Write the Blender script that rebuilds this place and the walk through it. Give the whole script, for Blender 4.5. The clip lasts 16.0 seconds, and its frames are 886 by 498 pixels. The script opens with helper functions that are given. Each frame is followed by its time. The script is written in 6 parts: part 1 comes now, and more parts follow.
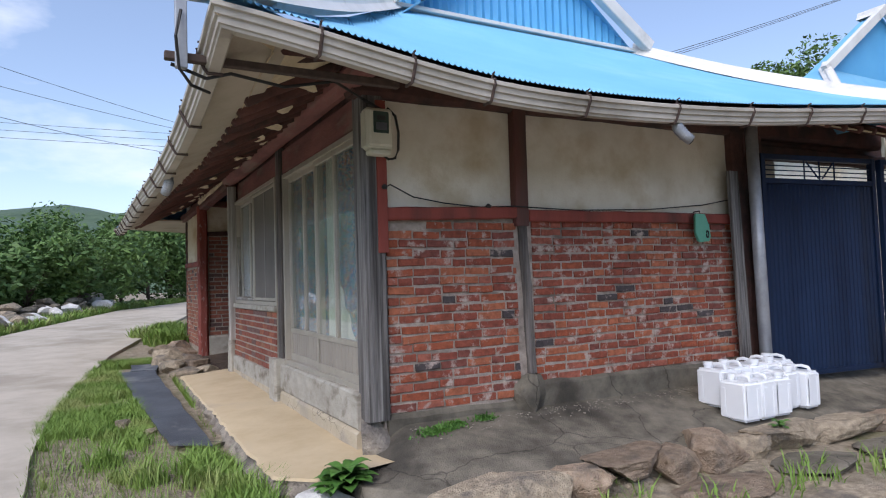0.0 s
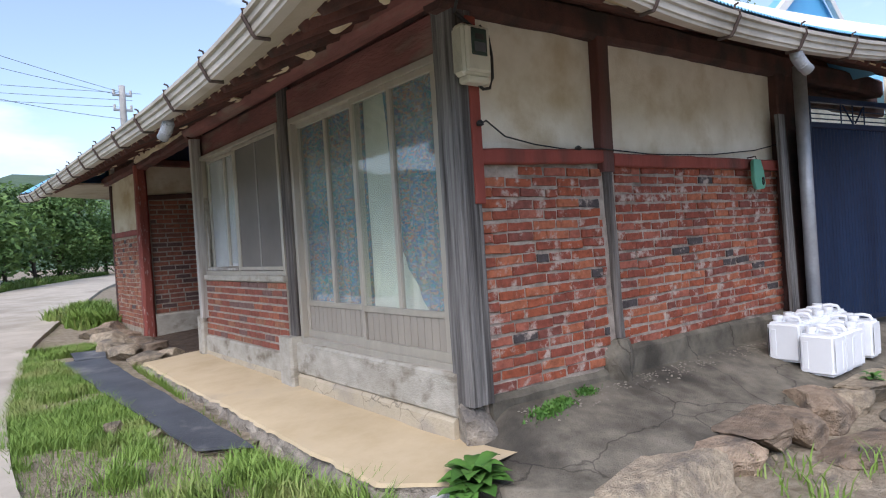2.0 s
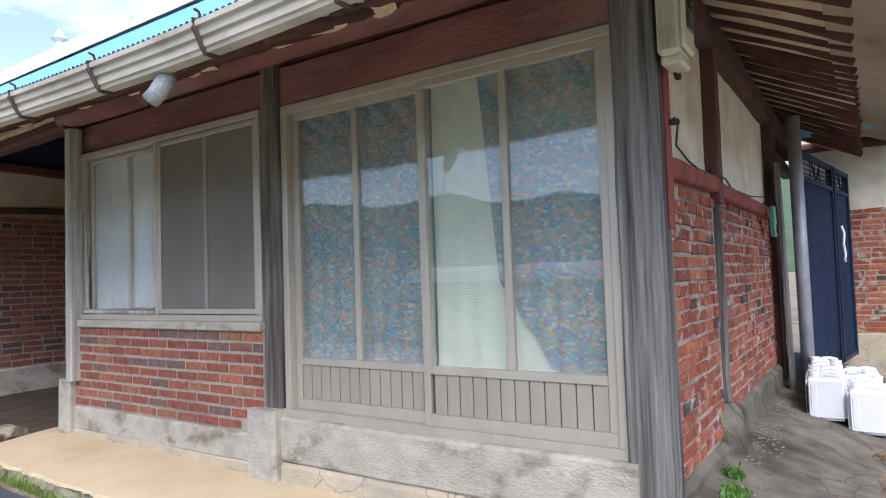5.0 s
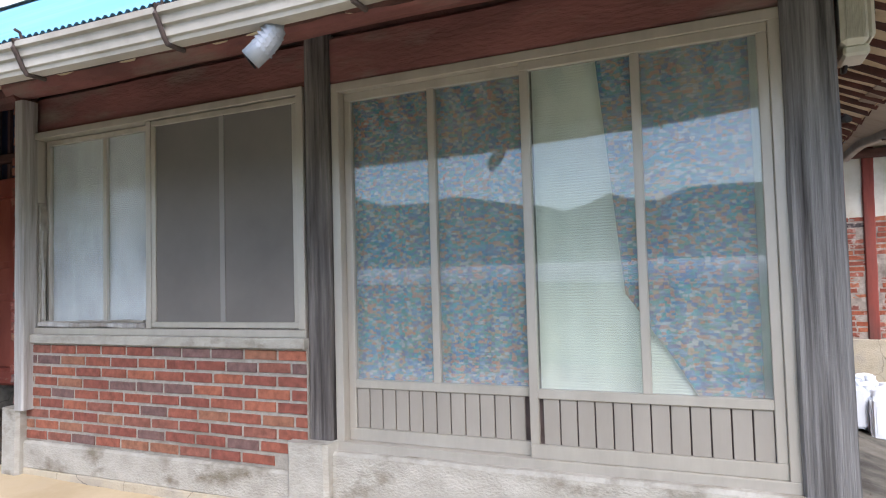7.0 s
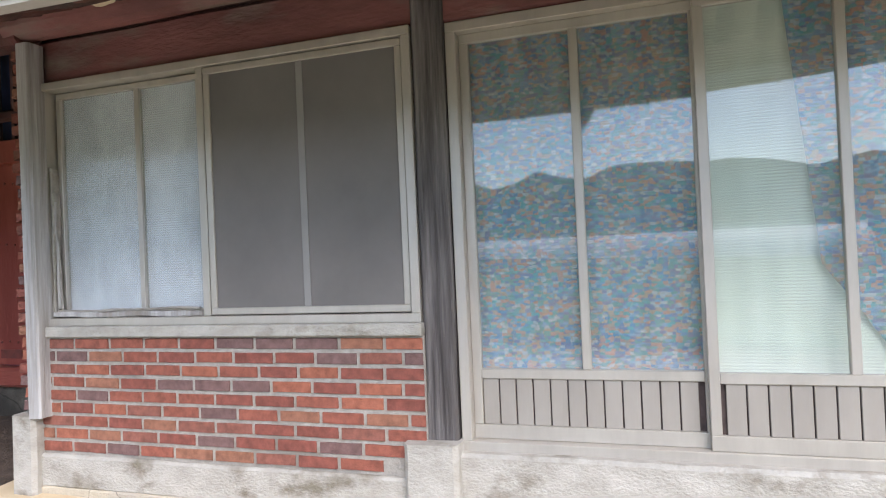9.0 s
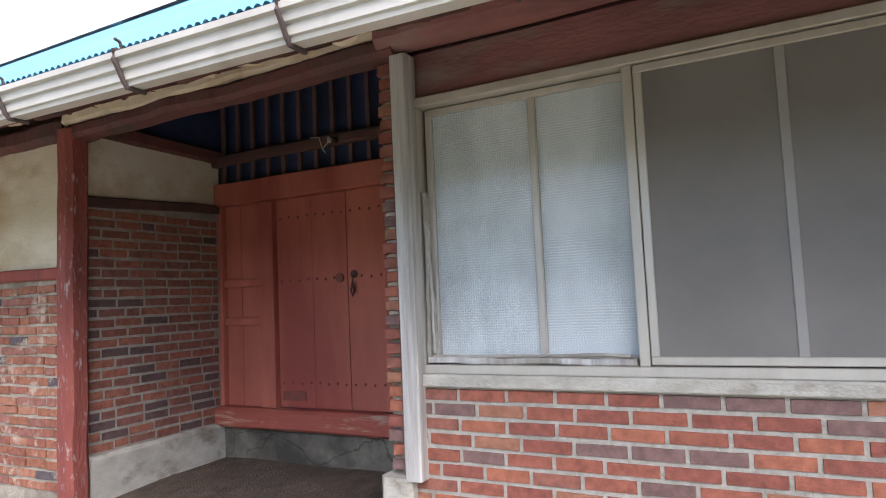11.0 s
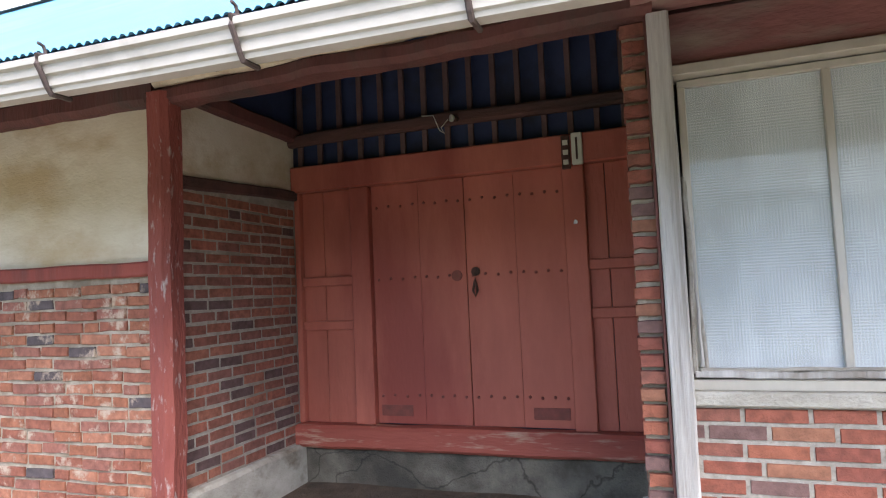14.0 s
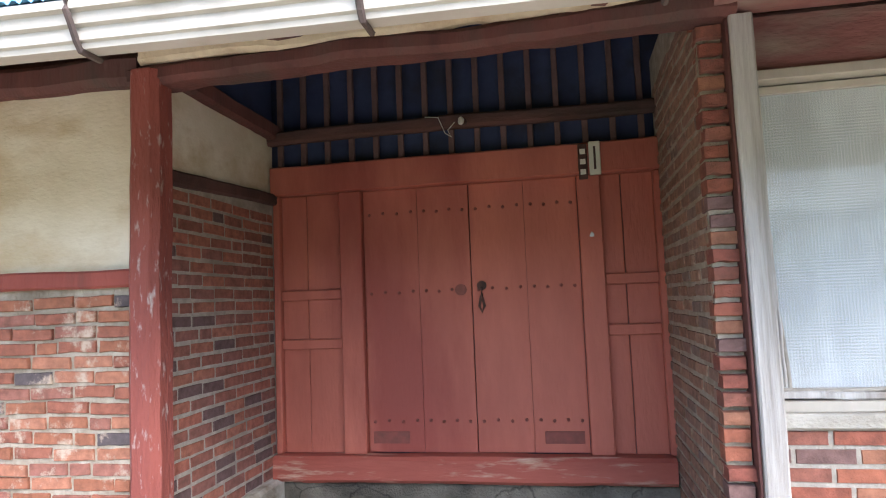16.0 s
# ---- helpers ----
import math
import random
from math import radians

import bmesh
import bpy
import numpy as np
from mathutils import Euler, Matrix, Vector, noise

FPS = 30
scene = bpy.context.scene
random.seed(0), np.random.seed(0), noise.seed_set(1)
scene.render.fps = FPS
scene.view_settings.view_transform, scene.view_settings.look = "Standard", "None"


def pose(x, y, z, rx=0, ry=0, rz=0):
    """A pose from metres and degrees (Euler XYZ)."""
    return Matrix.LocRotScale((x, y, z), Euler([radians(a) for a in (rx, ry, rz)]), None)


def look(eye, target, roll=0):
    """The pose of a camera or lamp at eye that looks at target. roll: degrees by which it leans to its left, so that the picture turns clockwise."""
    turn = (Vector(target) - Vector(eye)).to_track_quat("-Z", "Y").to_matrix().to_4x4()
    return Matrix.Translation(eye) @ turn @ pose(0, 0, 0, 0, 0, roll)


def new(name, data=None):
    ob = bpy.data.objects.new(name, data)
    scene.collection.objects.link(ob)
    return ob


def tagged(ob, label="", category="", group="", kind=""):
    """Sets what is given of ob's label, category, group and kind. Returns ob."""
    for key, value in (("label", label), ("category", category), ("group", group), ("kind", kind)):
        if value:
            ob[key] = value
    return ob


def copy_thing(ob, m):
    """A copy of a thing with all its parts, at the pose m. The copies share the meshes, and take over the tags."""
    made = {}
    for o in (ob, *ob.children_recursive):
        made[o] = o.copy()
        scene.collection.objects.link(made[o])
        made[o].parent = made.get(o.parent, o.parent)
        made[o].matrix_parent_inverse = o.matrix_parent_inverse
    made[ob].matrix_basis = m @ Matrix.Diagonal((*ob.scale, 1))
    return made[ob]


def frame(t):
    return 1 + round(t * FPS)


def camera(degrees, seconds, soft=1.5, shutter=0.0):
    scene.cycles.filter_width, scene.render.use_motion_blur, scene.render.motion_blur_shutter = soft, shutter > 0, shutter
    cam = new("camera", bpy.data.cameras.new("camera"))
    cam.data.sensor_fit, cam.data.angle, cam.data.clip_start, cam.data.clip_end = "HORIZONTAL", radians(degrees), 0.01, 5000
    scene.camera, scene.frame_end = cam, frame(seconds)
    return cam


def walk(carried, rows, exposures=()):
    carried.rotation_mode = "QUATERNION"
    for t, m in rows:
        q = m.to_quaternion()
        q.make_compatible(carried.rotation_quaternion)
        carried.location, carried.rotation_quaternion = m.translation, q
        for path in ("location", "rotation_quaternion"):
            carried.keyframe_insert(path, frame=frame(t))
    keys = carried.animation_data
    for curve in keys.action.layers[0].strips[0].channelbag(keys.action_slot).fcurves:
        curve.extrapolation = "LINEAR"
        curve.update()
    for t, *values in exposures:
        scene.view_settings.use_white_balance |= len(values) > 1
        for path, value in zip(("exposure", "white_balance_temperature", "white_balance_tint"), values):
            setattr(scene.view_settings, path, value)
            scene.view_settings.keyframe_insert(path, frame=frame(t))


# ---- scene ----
cam = camera(69.4, 16.0, 1.1)
METRES, EYE, TILT, LEAN, TURN = 9.6, 1.4, 0.0, 0.0, -28.6
ROWS = [
    (0.0, 0.0, 0.0, 0.0, 0.09, 2.86, 1.8),
    (0.5, -0.0295, 0.0182, 0.0008, 0.47, 1.59, 4.06),
    (1.0, -0.0672, 0.0337, -0.0006, -3.5, 0.42, 2.77),
    (1.5, -0.0975, 0.0537, -0.0007, -7.12, -0.7, 2.43),
    (2.0, -0.1231, 0.0855, 0.0005, -9.13, -0.67, 3.61),
    (2.5, -0.1585, 0.1092, -0.0014, -11.81, 1.0, 3.22),
    (3.0, -0.1863, 0.1316, -0.0006, -15.48, 0.53, 2.2),
    (5.5, -0.2747, 0.278, 0.0049, -30.74, 3.09, 2.76),
    (6.0, -0.2985, 0.2975, 0.008, -33.36, 3.02, 3.01),
    (6.5, -0.3084, 0.32, 0.0072, -35.0, 3.3, 1.27),
    (7.0, -0.3179, 0.345, 0.0082, -37.56, 2.72, 1.56),
    (7.5, -0.3396, 0.3684, 0.0086, -39.84, 2.4, 2.09),
    (8.0, -0.3549, 0.3891, 0.0056, -46.36, 1.7, 0.57),
    (8.5, -0.3516, 0.4135, 0.0055, -47.19, 0.78, 3.77),
    (9.0, -0.3596, 0.4413, 0.0085, -43.74, 0.66, 2.51),
    (9.5, -0.3829, 0.4763, 0.0137, -40.44, -0.6, 4.99),
    (10.0, -0.3999, 0.5179, 0.0136, -36.25, 2.44, 3.86),
    (12.5, -0.4887, 0.6516, 0.0211, -33.24, 4.79, 2.19),
    (13.0, -0.5105, 0.669, 0.0222, -36.35, 3.18, 3.02),
    (13.5, -0.5194, 0.6903, 0.0217, -38.66, 3.13, 2.06),
    (14.0, -0.5193, 0.7129, 0.0242, -41.37, 3.67, 2.52),
    (14.5, -0.5293, 0.7323, 0.0227, -42.43, 4.41, 1.13),
    (15.0, -0.544, 0.7487, 0.0259, -44.11, 5.03, 3.74),
    (15.5, -0.5479, 0.7615, 0.026, -47.08, 5.11, 1.81),
    (16.0, -0.5438, 0.7829, 0.0265, -50.61, 4.7, 2.23),
]
# the clip's camera opens up as it turns to the shaded front
EXPOSURES = [(t, e, 6180, 16) for t, e in ((0.0, 0.45), (1.5, 0.65), (3.0, 0.8), (5.5, 1.1), (7.0, 1.2), (9.0, 1.45), (10.0, 1.62), (12.5, 1.25), (14.0, 1.75), (15.0, 2.05), (16.0, 2.2))]
walk(cam, [(t, pose(0, 0, EYE, TILT, LEAN, TURN) @ pose(METRES * x, METRES * y, METRES * z, 90 + pitch, roll, yaw)) for t, x, y, z, yaw, pitch, roll in ROWS], EXPOSURES)


# ---- world, sun ----
world = bpy.data.worlds.new("sky")
scene.world = world
world.use_nodes = True
wn, wl = world.node_tree.nodes, world.node_tree.links
wn.clear()
SUN_EL, SUN_AZ = 46.0, 230.0
sky = wn.new("ShaderNodeTexSky")
sky.sky_type, sky.sun_disc = "NISHITA", False
sky.sun_elevation, sky.sun_rotation = radians(SUN_EL), radians(SUN_AZ)
sky.air_density, sky.dust_density, sky.ozone_density = 1.0, 1.2, 1.0
wco = wn.new("ShaderNodeTexCoord")
wmap = wn.new("ShaderNodeMapping")
wmap.inputs["Scale"].default_value = (1.0, 1.0, 2.6)
cloud = wn.new("ShaderNodeTexNoise")
cloud.inputs["Scale"].default_value, cloud.inputs["Detail"].default_value, cloud.inputs["Roughness"].default_value = 3.1, 9, 0.55
cramp = wn.new("ShaderNodeValToRGB")
cramp.color_ramp.elements[0].position, cramp.color_ramp.elements[1].position = 0.55, 0.80
cramp.color_ramp.elements[0].color = (0.08, 0.08, 0.08, 1)
wmix = wn.new("ShaderNodeMixRGB")
wmix.inputs[2].default_value = (5.6, 5.9, 6.4, 1)
wbg = wn.new("ShaderNodeBackground")
wbg.inputs["Strength"].default_value = 0.15
wout = wn.new("ShaderNodeOutputWorld")
wl.new(wco.outputs["Generated"], wmap.inputs["Vector"])
wl.new(wmap.outputs["Vector"], cloud.inputs["Vector"])
wl.new(cloud.outputs["Fac"], cramp.inputs["Fac"])
wl.new(cramp.outputs["Color"], wmix.inputs[0])
wl.new(sky.outputs["Color"], wmix.inputs[1])
wl.new(wmix.outputs["Color"], wbg.inputs["Color"])
wl.new(wbg.outputs["Background"], wout.inputs["Surface"])

sun_data = bpy.data.lights.new("sun", "SUN")
sun_data.energy, sun_data.angle, sun_data.color = 1.9, radians(45), (1.0, 0.96, 0.90)
sun = new("sun", sun_data)
a = radians(SUN_AZ)
sun_dir = Vector((math.sin(a) * math.cos(radians(SUN_EL)), math.cos(a) * math.cos(radians(SUN_EL)), math.sin(radians(SUN_EL))))
sun.matrix_world = look(sun_dir * 50, (0, 0, 0))


# ---- materials ----
def mat(name, c1, c2, scale=6.0, rough=0.85, bump=0.15, c3=None, scale3=1.2, amount3=0.5, stretch=(1, 1, 1),
        metal=0.0, fine=60.0, random_tint=0.0, detail=8, spec=0.4, bdist=0.01, cracks=0.0):
    """Two-scale noise between two base colours, a third colour in broad stains, fine relief."""
    m = bpy.data.materials.new(name)
    m.use_nodes = True
    n, l = m.node_tree.nodes, m.node_tree.links
    b = n["Principled BSDF"]
    geo = n.new("ShaderNodeNewGeometry")
    mp = n.new("ShaderNodeMapping")
    mp.inputs["Scale"].default_value = stretch
    l.new(geo.outputs["Position"], mp.inputs["Vector"])
    vec = mp.outputs["Vector"]
    info = n.new("ShaderNodeObjectInfo")
    if random_tint:
        add = n.new("ShaderNodeVectorMath")
        add.operation = "ADD"
        mul = n.new("ShaderNodeMath")
        mul.operation, mul.inputs[1].default_value = "MULTIPLY", 37.0
        l.new(info.outputs["Random"], mul.inputs[0])
        l.new(vec, add.inputs[0])
        l.new(mul.outputs[0], add.inputs[1])
        vec = add.outputs[0]
    n1 = n.new("ShaderNodeTexNoise")
    n1.inputs["Scale"].default_value, n1.inputs["Detail"].default_value, n1.inputs["Roughness"].default_value = scale, detail, 0.62
    l.new(vec, n1.inputs["Vector"])
    r1 = n.new("ShaderNodeValToRGB")
    r1.color_ramp.elements[0].position, r1.color_ramp.elements[1].position = 0.32, 0.68
    r1.color_ramp.elements[0].color, r1.color_ramp.elements[1].color = (*c1, 1), (*c2, 1)
    l.new(n1.outputs["Fac"], r1.inputs["Fac"])
    col = r1.outputs["Color"]
    if c3:
        n3 = n.new("ShaderNodeTexNoise")
        n3.inputs["Scale"].default_value, n3.inputs["Detail"].default_value, n3.inputs["Roughness"].default_value = scale3, 7, 0.6
        l.new(vec, n3.inputs["Vector"])
        r3 = n.new("ShaderNodeValToRGB")
        r3.color_ramp.elements[0].position, r3.color_ramp.elements[1].position = 0.62 - 0.25 * amount3, 0.78 - 0.25 * amount3
        l.new(n3.outputs["Fac"], r3.inputs["Fac"])
        mx = n.new("ShaderNodeMixRGB")
        mx.inputs[2].default_value = (*c3, 1)
        l.new(r3.outputs["Color"], mx.inputs[0])
        l.new(col, mx.inputs[1])
        col = mx.outputs["Color"]
    if cracks:
        jn = n.new("ShaderNodeTexNoise")
        jn.inputs["Scale"].default_value, jn.inputs["Detail"].default_value = cracks * 2.2, 5
        l.new(vec, jn.inputs["Vector"])
        ja = n.new("ShaderNodeMixRGB")
        ja.blend_type, ja.inputs[0].default_value = "ADD", 0.35 / cracks
        l.new(vec, ja.inputs[1])
        l.new(jn.outputs["Color"], ja.inputs[2])
        vo = n.new("ShaderNodeTexVoronoi")
        vo.feature = "DISTANCE_TO_EDGE"
        vo.inputs["Scale"].default_value = cracks
        l.new(ja.outputs["Color"], vo.inputs["Vector"])
        cr = n.new("ShaderNodeMapRange")
        cr.inputs["From Min"].default_value, cr.inputs["From Max"].default_value = 0.0, 0.007
        cr.inputs["To Min"].default_value, cr.inputs["To Max"].default_value = 0.42, 1.0
        l.new(vo.outputs["Distance"], cr.inputs["Value"])
        cm2 = n.new("ShaderNodeMixRGB")
        cm2.blend_type, cm2.inputs[0].default_value = "MULTIPLY", 1.0
        l.new(col, cm2.inputs[1])
        l.new(cr.outputs["Result"], cm2.inputs[2])
        col = cm2.outputs["Color"]
    if random_tint:
        hsv = n.new("ShaderNodeHueSaturation")
        mr = n.new("ShaderNodeMapRange")
        mr.inputs["To Min"].default_value, mr.inputs["To Max"].default_value = 1 - random_tint, 1 + random_tint
        l.new(info.outputs["Random"], mr.inputs["Value"])
        l.new(mr.outputs["Result"], hsv.inputs["Value"])
        l.new(col, hsv.inputs["Color"])
        col = hsv.outputs["Color"]
    l.new(col, b.inputs["Base Color"])
    b.inputs["Roughness"].default_value, b.inputs["Metallic"].default_value = rough, metal
    b.inputs["Specular IOR Level"].default_value = spec
    n2 = n.new("ShaderNodeTexNoise")
    n2.inputs["Scale"].default_value, n2.inputs["Detail"].default_value = fine, 4
    l.new(vec, n2.inputs["Vector"])
    addh = n.new("ShaderNodeMath")
    addh.operation = "ADD"
    l.new(n2.outputs["Fac"], addh.inputs[0])
    l.new(n1.outputs["Fac"], addh.inputs[1])
    bp = n.new("ShaderNodeBump")
    bp.inputs["Strength"].default_value, bp.inputs["Distance"].default_value = bump, bdist
    l.new(addh.outputs[0], bp.inputs["Height"])
    l.new(bp.outputs["Normal"], b.inputs["Normal"])
    return m


def brick_mat(name, ramp, stain, smear):
    """Brick: each piece takes its own colour from the ramp, with grain and pale mortar smears."""
    m = mat(name, (0.5, 0.5, 0.5), (0.95, 0.95, 0.95), 22, 0.92, 0.5, random_tint=0.12, fine=140, bdist=0.006)
    n, l = m.node_tree.nodes, m.node_tree.links
    b = n["Principled BSDF"]
    col = b.inputs["Base Color"].links[0].from_socket
    info = n.new("ShaderNodeObjectInfo")
    r = n.new("ShaderNodeValToRGB")
    r.color_ramp.interpolation = "CONSTANT"
    while len(r.color_ramp.elements) < len(ramp):
        r.color_ramp.elements.new(0.5)
    for e, (p, c) in zip(r.color_ramp.elements, ramp):
        e.position, e.color = p, (*c, 1)
    l.new(info.outputs["Random"], r.inputs["Fac"])
    mx = n.new("ShaderNodeMixRGB")
    mx.blend_type = "MULTIPLY"
    mx.inputs[0].default_value = 1
    l.new(r.outputs["Color"], mx.inputs[1])
    l.new(col, mx.inputs[2])
    geo = n.new("ShaderNodeNewGeometry")
    ns = n.new("ShaderNodeTexNoise")
    ns.inputs["Scale"].default_value, ns.inputs["Detail"].default_value, ns.inputs["Roughness"].default_value = 7.0, 9, 0.68
    l.new(geo.outputs["Position"], ns.inputs["Vector"])
    rs = n.new("ShaderNodeValToRGB")
    rs.color_ramp.elements[0].position, rs.color_ramp.elements[1].position = smear, smear + 0.09
    l.new(ns.outputs["Fac"], rs.inputs["Fac"])
    m2 = n.new("ShaderNodeMixRGB")
    m2.inputs[2].default_value = (*stain, 1)
    l.new(rs.outputs["Color"], m2.inputs[0])
    l.new(mx.outputs["Color"], m2.inputs[1])
    l.new(m2.outputs["Color"], b.inputs["Base Color"])
    return m


def glass_mat(name, tint, haze, haze_col, wave=0.0, ior=1.5, rib_depth=0.22):
    """Pane: clear with Fresnel gloss, a share of dust."""
    m = bpy.data.materials.new(name)
    m.use_nodes = True
    n, l = m.node_tree.nodes, m.node_tree.links
    n.remove(n["Principled BSDF"])
    out = n["Material Output"]
    tr, gl, df = n.new("ShaderNodeBsdfTransparent"), n.new("ShaderNodeBsdfGlossy"), n.new("ShaderNodeBsdfDiffuse")
    tr.inputs["Color"].default_value = (*tint, 1)
    gl.inputs["Roughness"].default_value = 0.004
    df.inputs["Color"].default_value = (*haze_col, 1)
    geo = n.new("ShaderNodeNewGeometry")
    dn = n.new("ShaderNodeTexNoise")
    dn.inputs["Scale"].default_value, dn.inputs["Detail"].default_value = 3.0, 8
    l.new(geo.outputs["Position"], dn.inputs["Vector"])
    mr = n.new("ShaderNodeMapRange")
    mr.inputs["From Min"].default_value, mr.inputs["From Max"].default_value = 0.3, 0.7
    mr.inputs["To Min"].default_value, mr.inputs["To Max"].default_value = haze * 0.6, haze * 1.4
    l.new(dn.outputs["Fac"], mr.inputs["Value"])
    m1, m2 = n.new("ShaderNodeMixShader"), n.new("ShaderNodeMixShader")
    rib = n.new("ShaderNodeTexWave")
    rib.bands_direction = "Z"
    rib.inputs["Scale"].default_value, rib.inputs["Distortion"].default_value = 26.0, 0.4
    l.new(geo.outputs["Position"], rib.inputs["Vector"])
    rm = n.new("ShaderNodeMapRange")
    rm.inputs["To Min"].default_value, rm.inputs["To Max"].default_value = 1 - rib_depth, 1 + rib_depth
    l.new(rib.outputs["Fac"], rm.inputs["Value"])
    mm = n.new("ShaderNodeMath")
    mm.operation = "MULTIPLY"
    l.new(mr.outputs["Result"], mm.inputs[0])
    l.new(rm.outputs["Result"], mm.inputs[1])
    l.new(mm.outputs[0], m1.inputs[0])
    l.new(tr.outputs[0], m1.inputs[1])
    l.new(df.outputs[0], m1.inputs[2])
    lw = n.new("ShaderNodeLayerWeight")
    lw.inputs["Blend"].default_value = 0.5
    pw = n.new("ShaderNodeMath")
    pw.operation, pw.inputs[1].default_value = "POWER", 5.0
    l.new(lw.outputs["Facing"], pw.inputs[0])
    sch = n.new("ShaderNodeMapRange")
    sch.inputs["To Min"].default_value, sch.inputs["To Max"].default_value = ((ior - 1) / (ior + 1)) ** 2, 0.75
    l.new(pw.outputs[0], sch.inputs["Value"])
    l.new(sch.outputs["Result"], m2.inputs[0])
    l.new(m1.outputs[0], m2.inputs[1])
    l.new(gl.outputs[0], m2.inputs[2])
    if wave:
        bp = n.new("ShaderNodeBump")
        bp.inputs["Strength"].default_value, bp.inputs["Distance"].default_value = wave, 0.004
        wn2 = n.new("ShaderNodeTexNoise")
        wn2.inputs["Scale"].default_value = 3.5
        l.new(geo.outputs["Position"], wn2.inputs["Vector"])
        l.new(wn2.outputs["Fac"], bp.inputs["Height"])
        l.new(bp.outputs["Normal"], gl.inputs["Normal"])
    l.new(m2.outputs[0], out.inputs["Surface"])
    return m


RED_RAMP = [(0.0, (0.46, 0.125, 0.062)), (0.2, (0.36, 0.10, 0.06)), (0.4, (0.50, 0.165, 0.085)), (0.55, (0.31, 0.085, 0.055)),
            (0.7, (0.40, 0.13, 0.085)), (0.86, (0.24, 0.08, 0.06)), (0.955, (0.085, 0.07, 0.07))]
WIN_RAMP = [(0.0, (0.38, 0.125, 0.08)), (0.22, (0.31, 0.10, 0.07)), (0.42, (0.42, 0.145, 0.085)), (0.6, (0.30, 0.115, 0.08)),
            (0.72, (0.21, 0.12, 0.105)), (0.86, (0.34, 0.15, 0.09))]
DARK_RAMP = [(0.0, (0.33, 0.13, 0.092)), (0.25, (0.40, 0.155, 0.10)), (0.5, (0.28, 0.12, 0.092)), (0.75, (0.38, 0.135, 0.09)), (0.9, (0.14, 0.085, 0.08))]
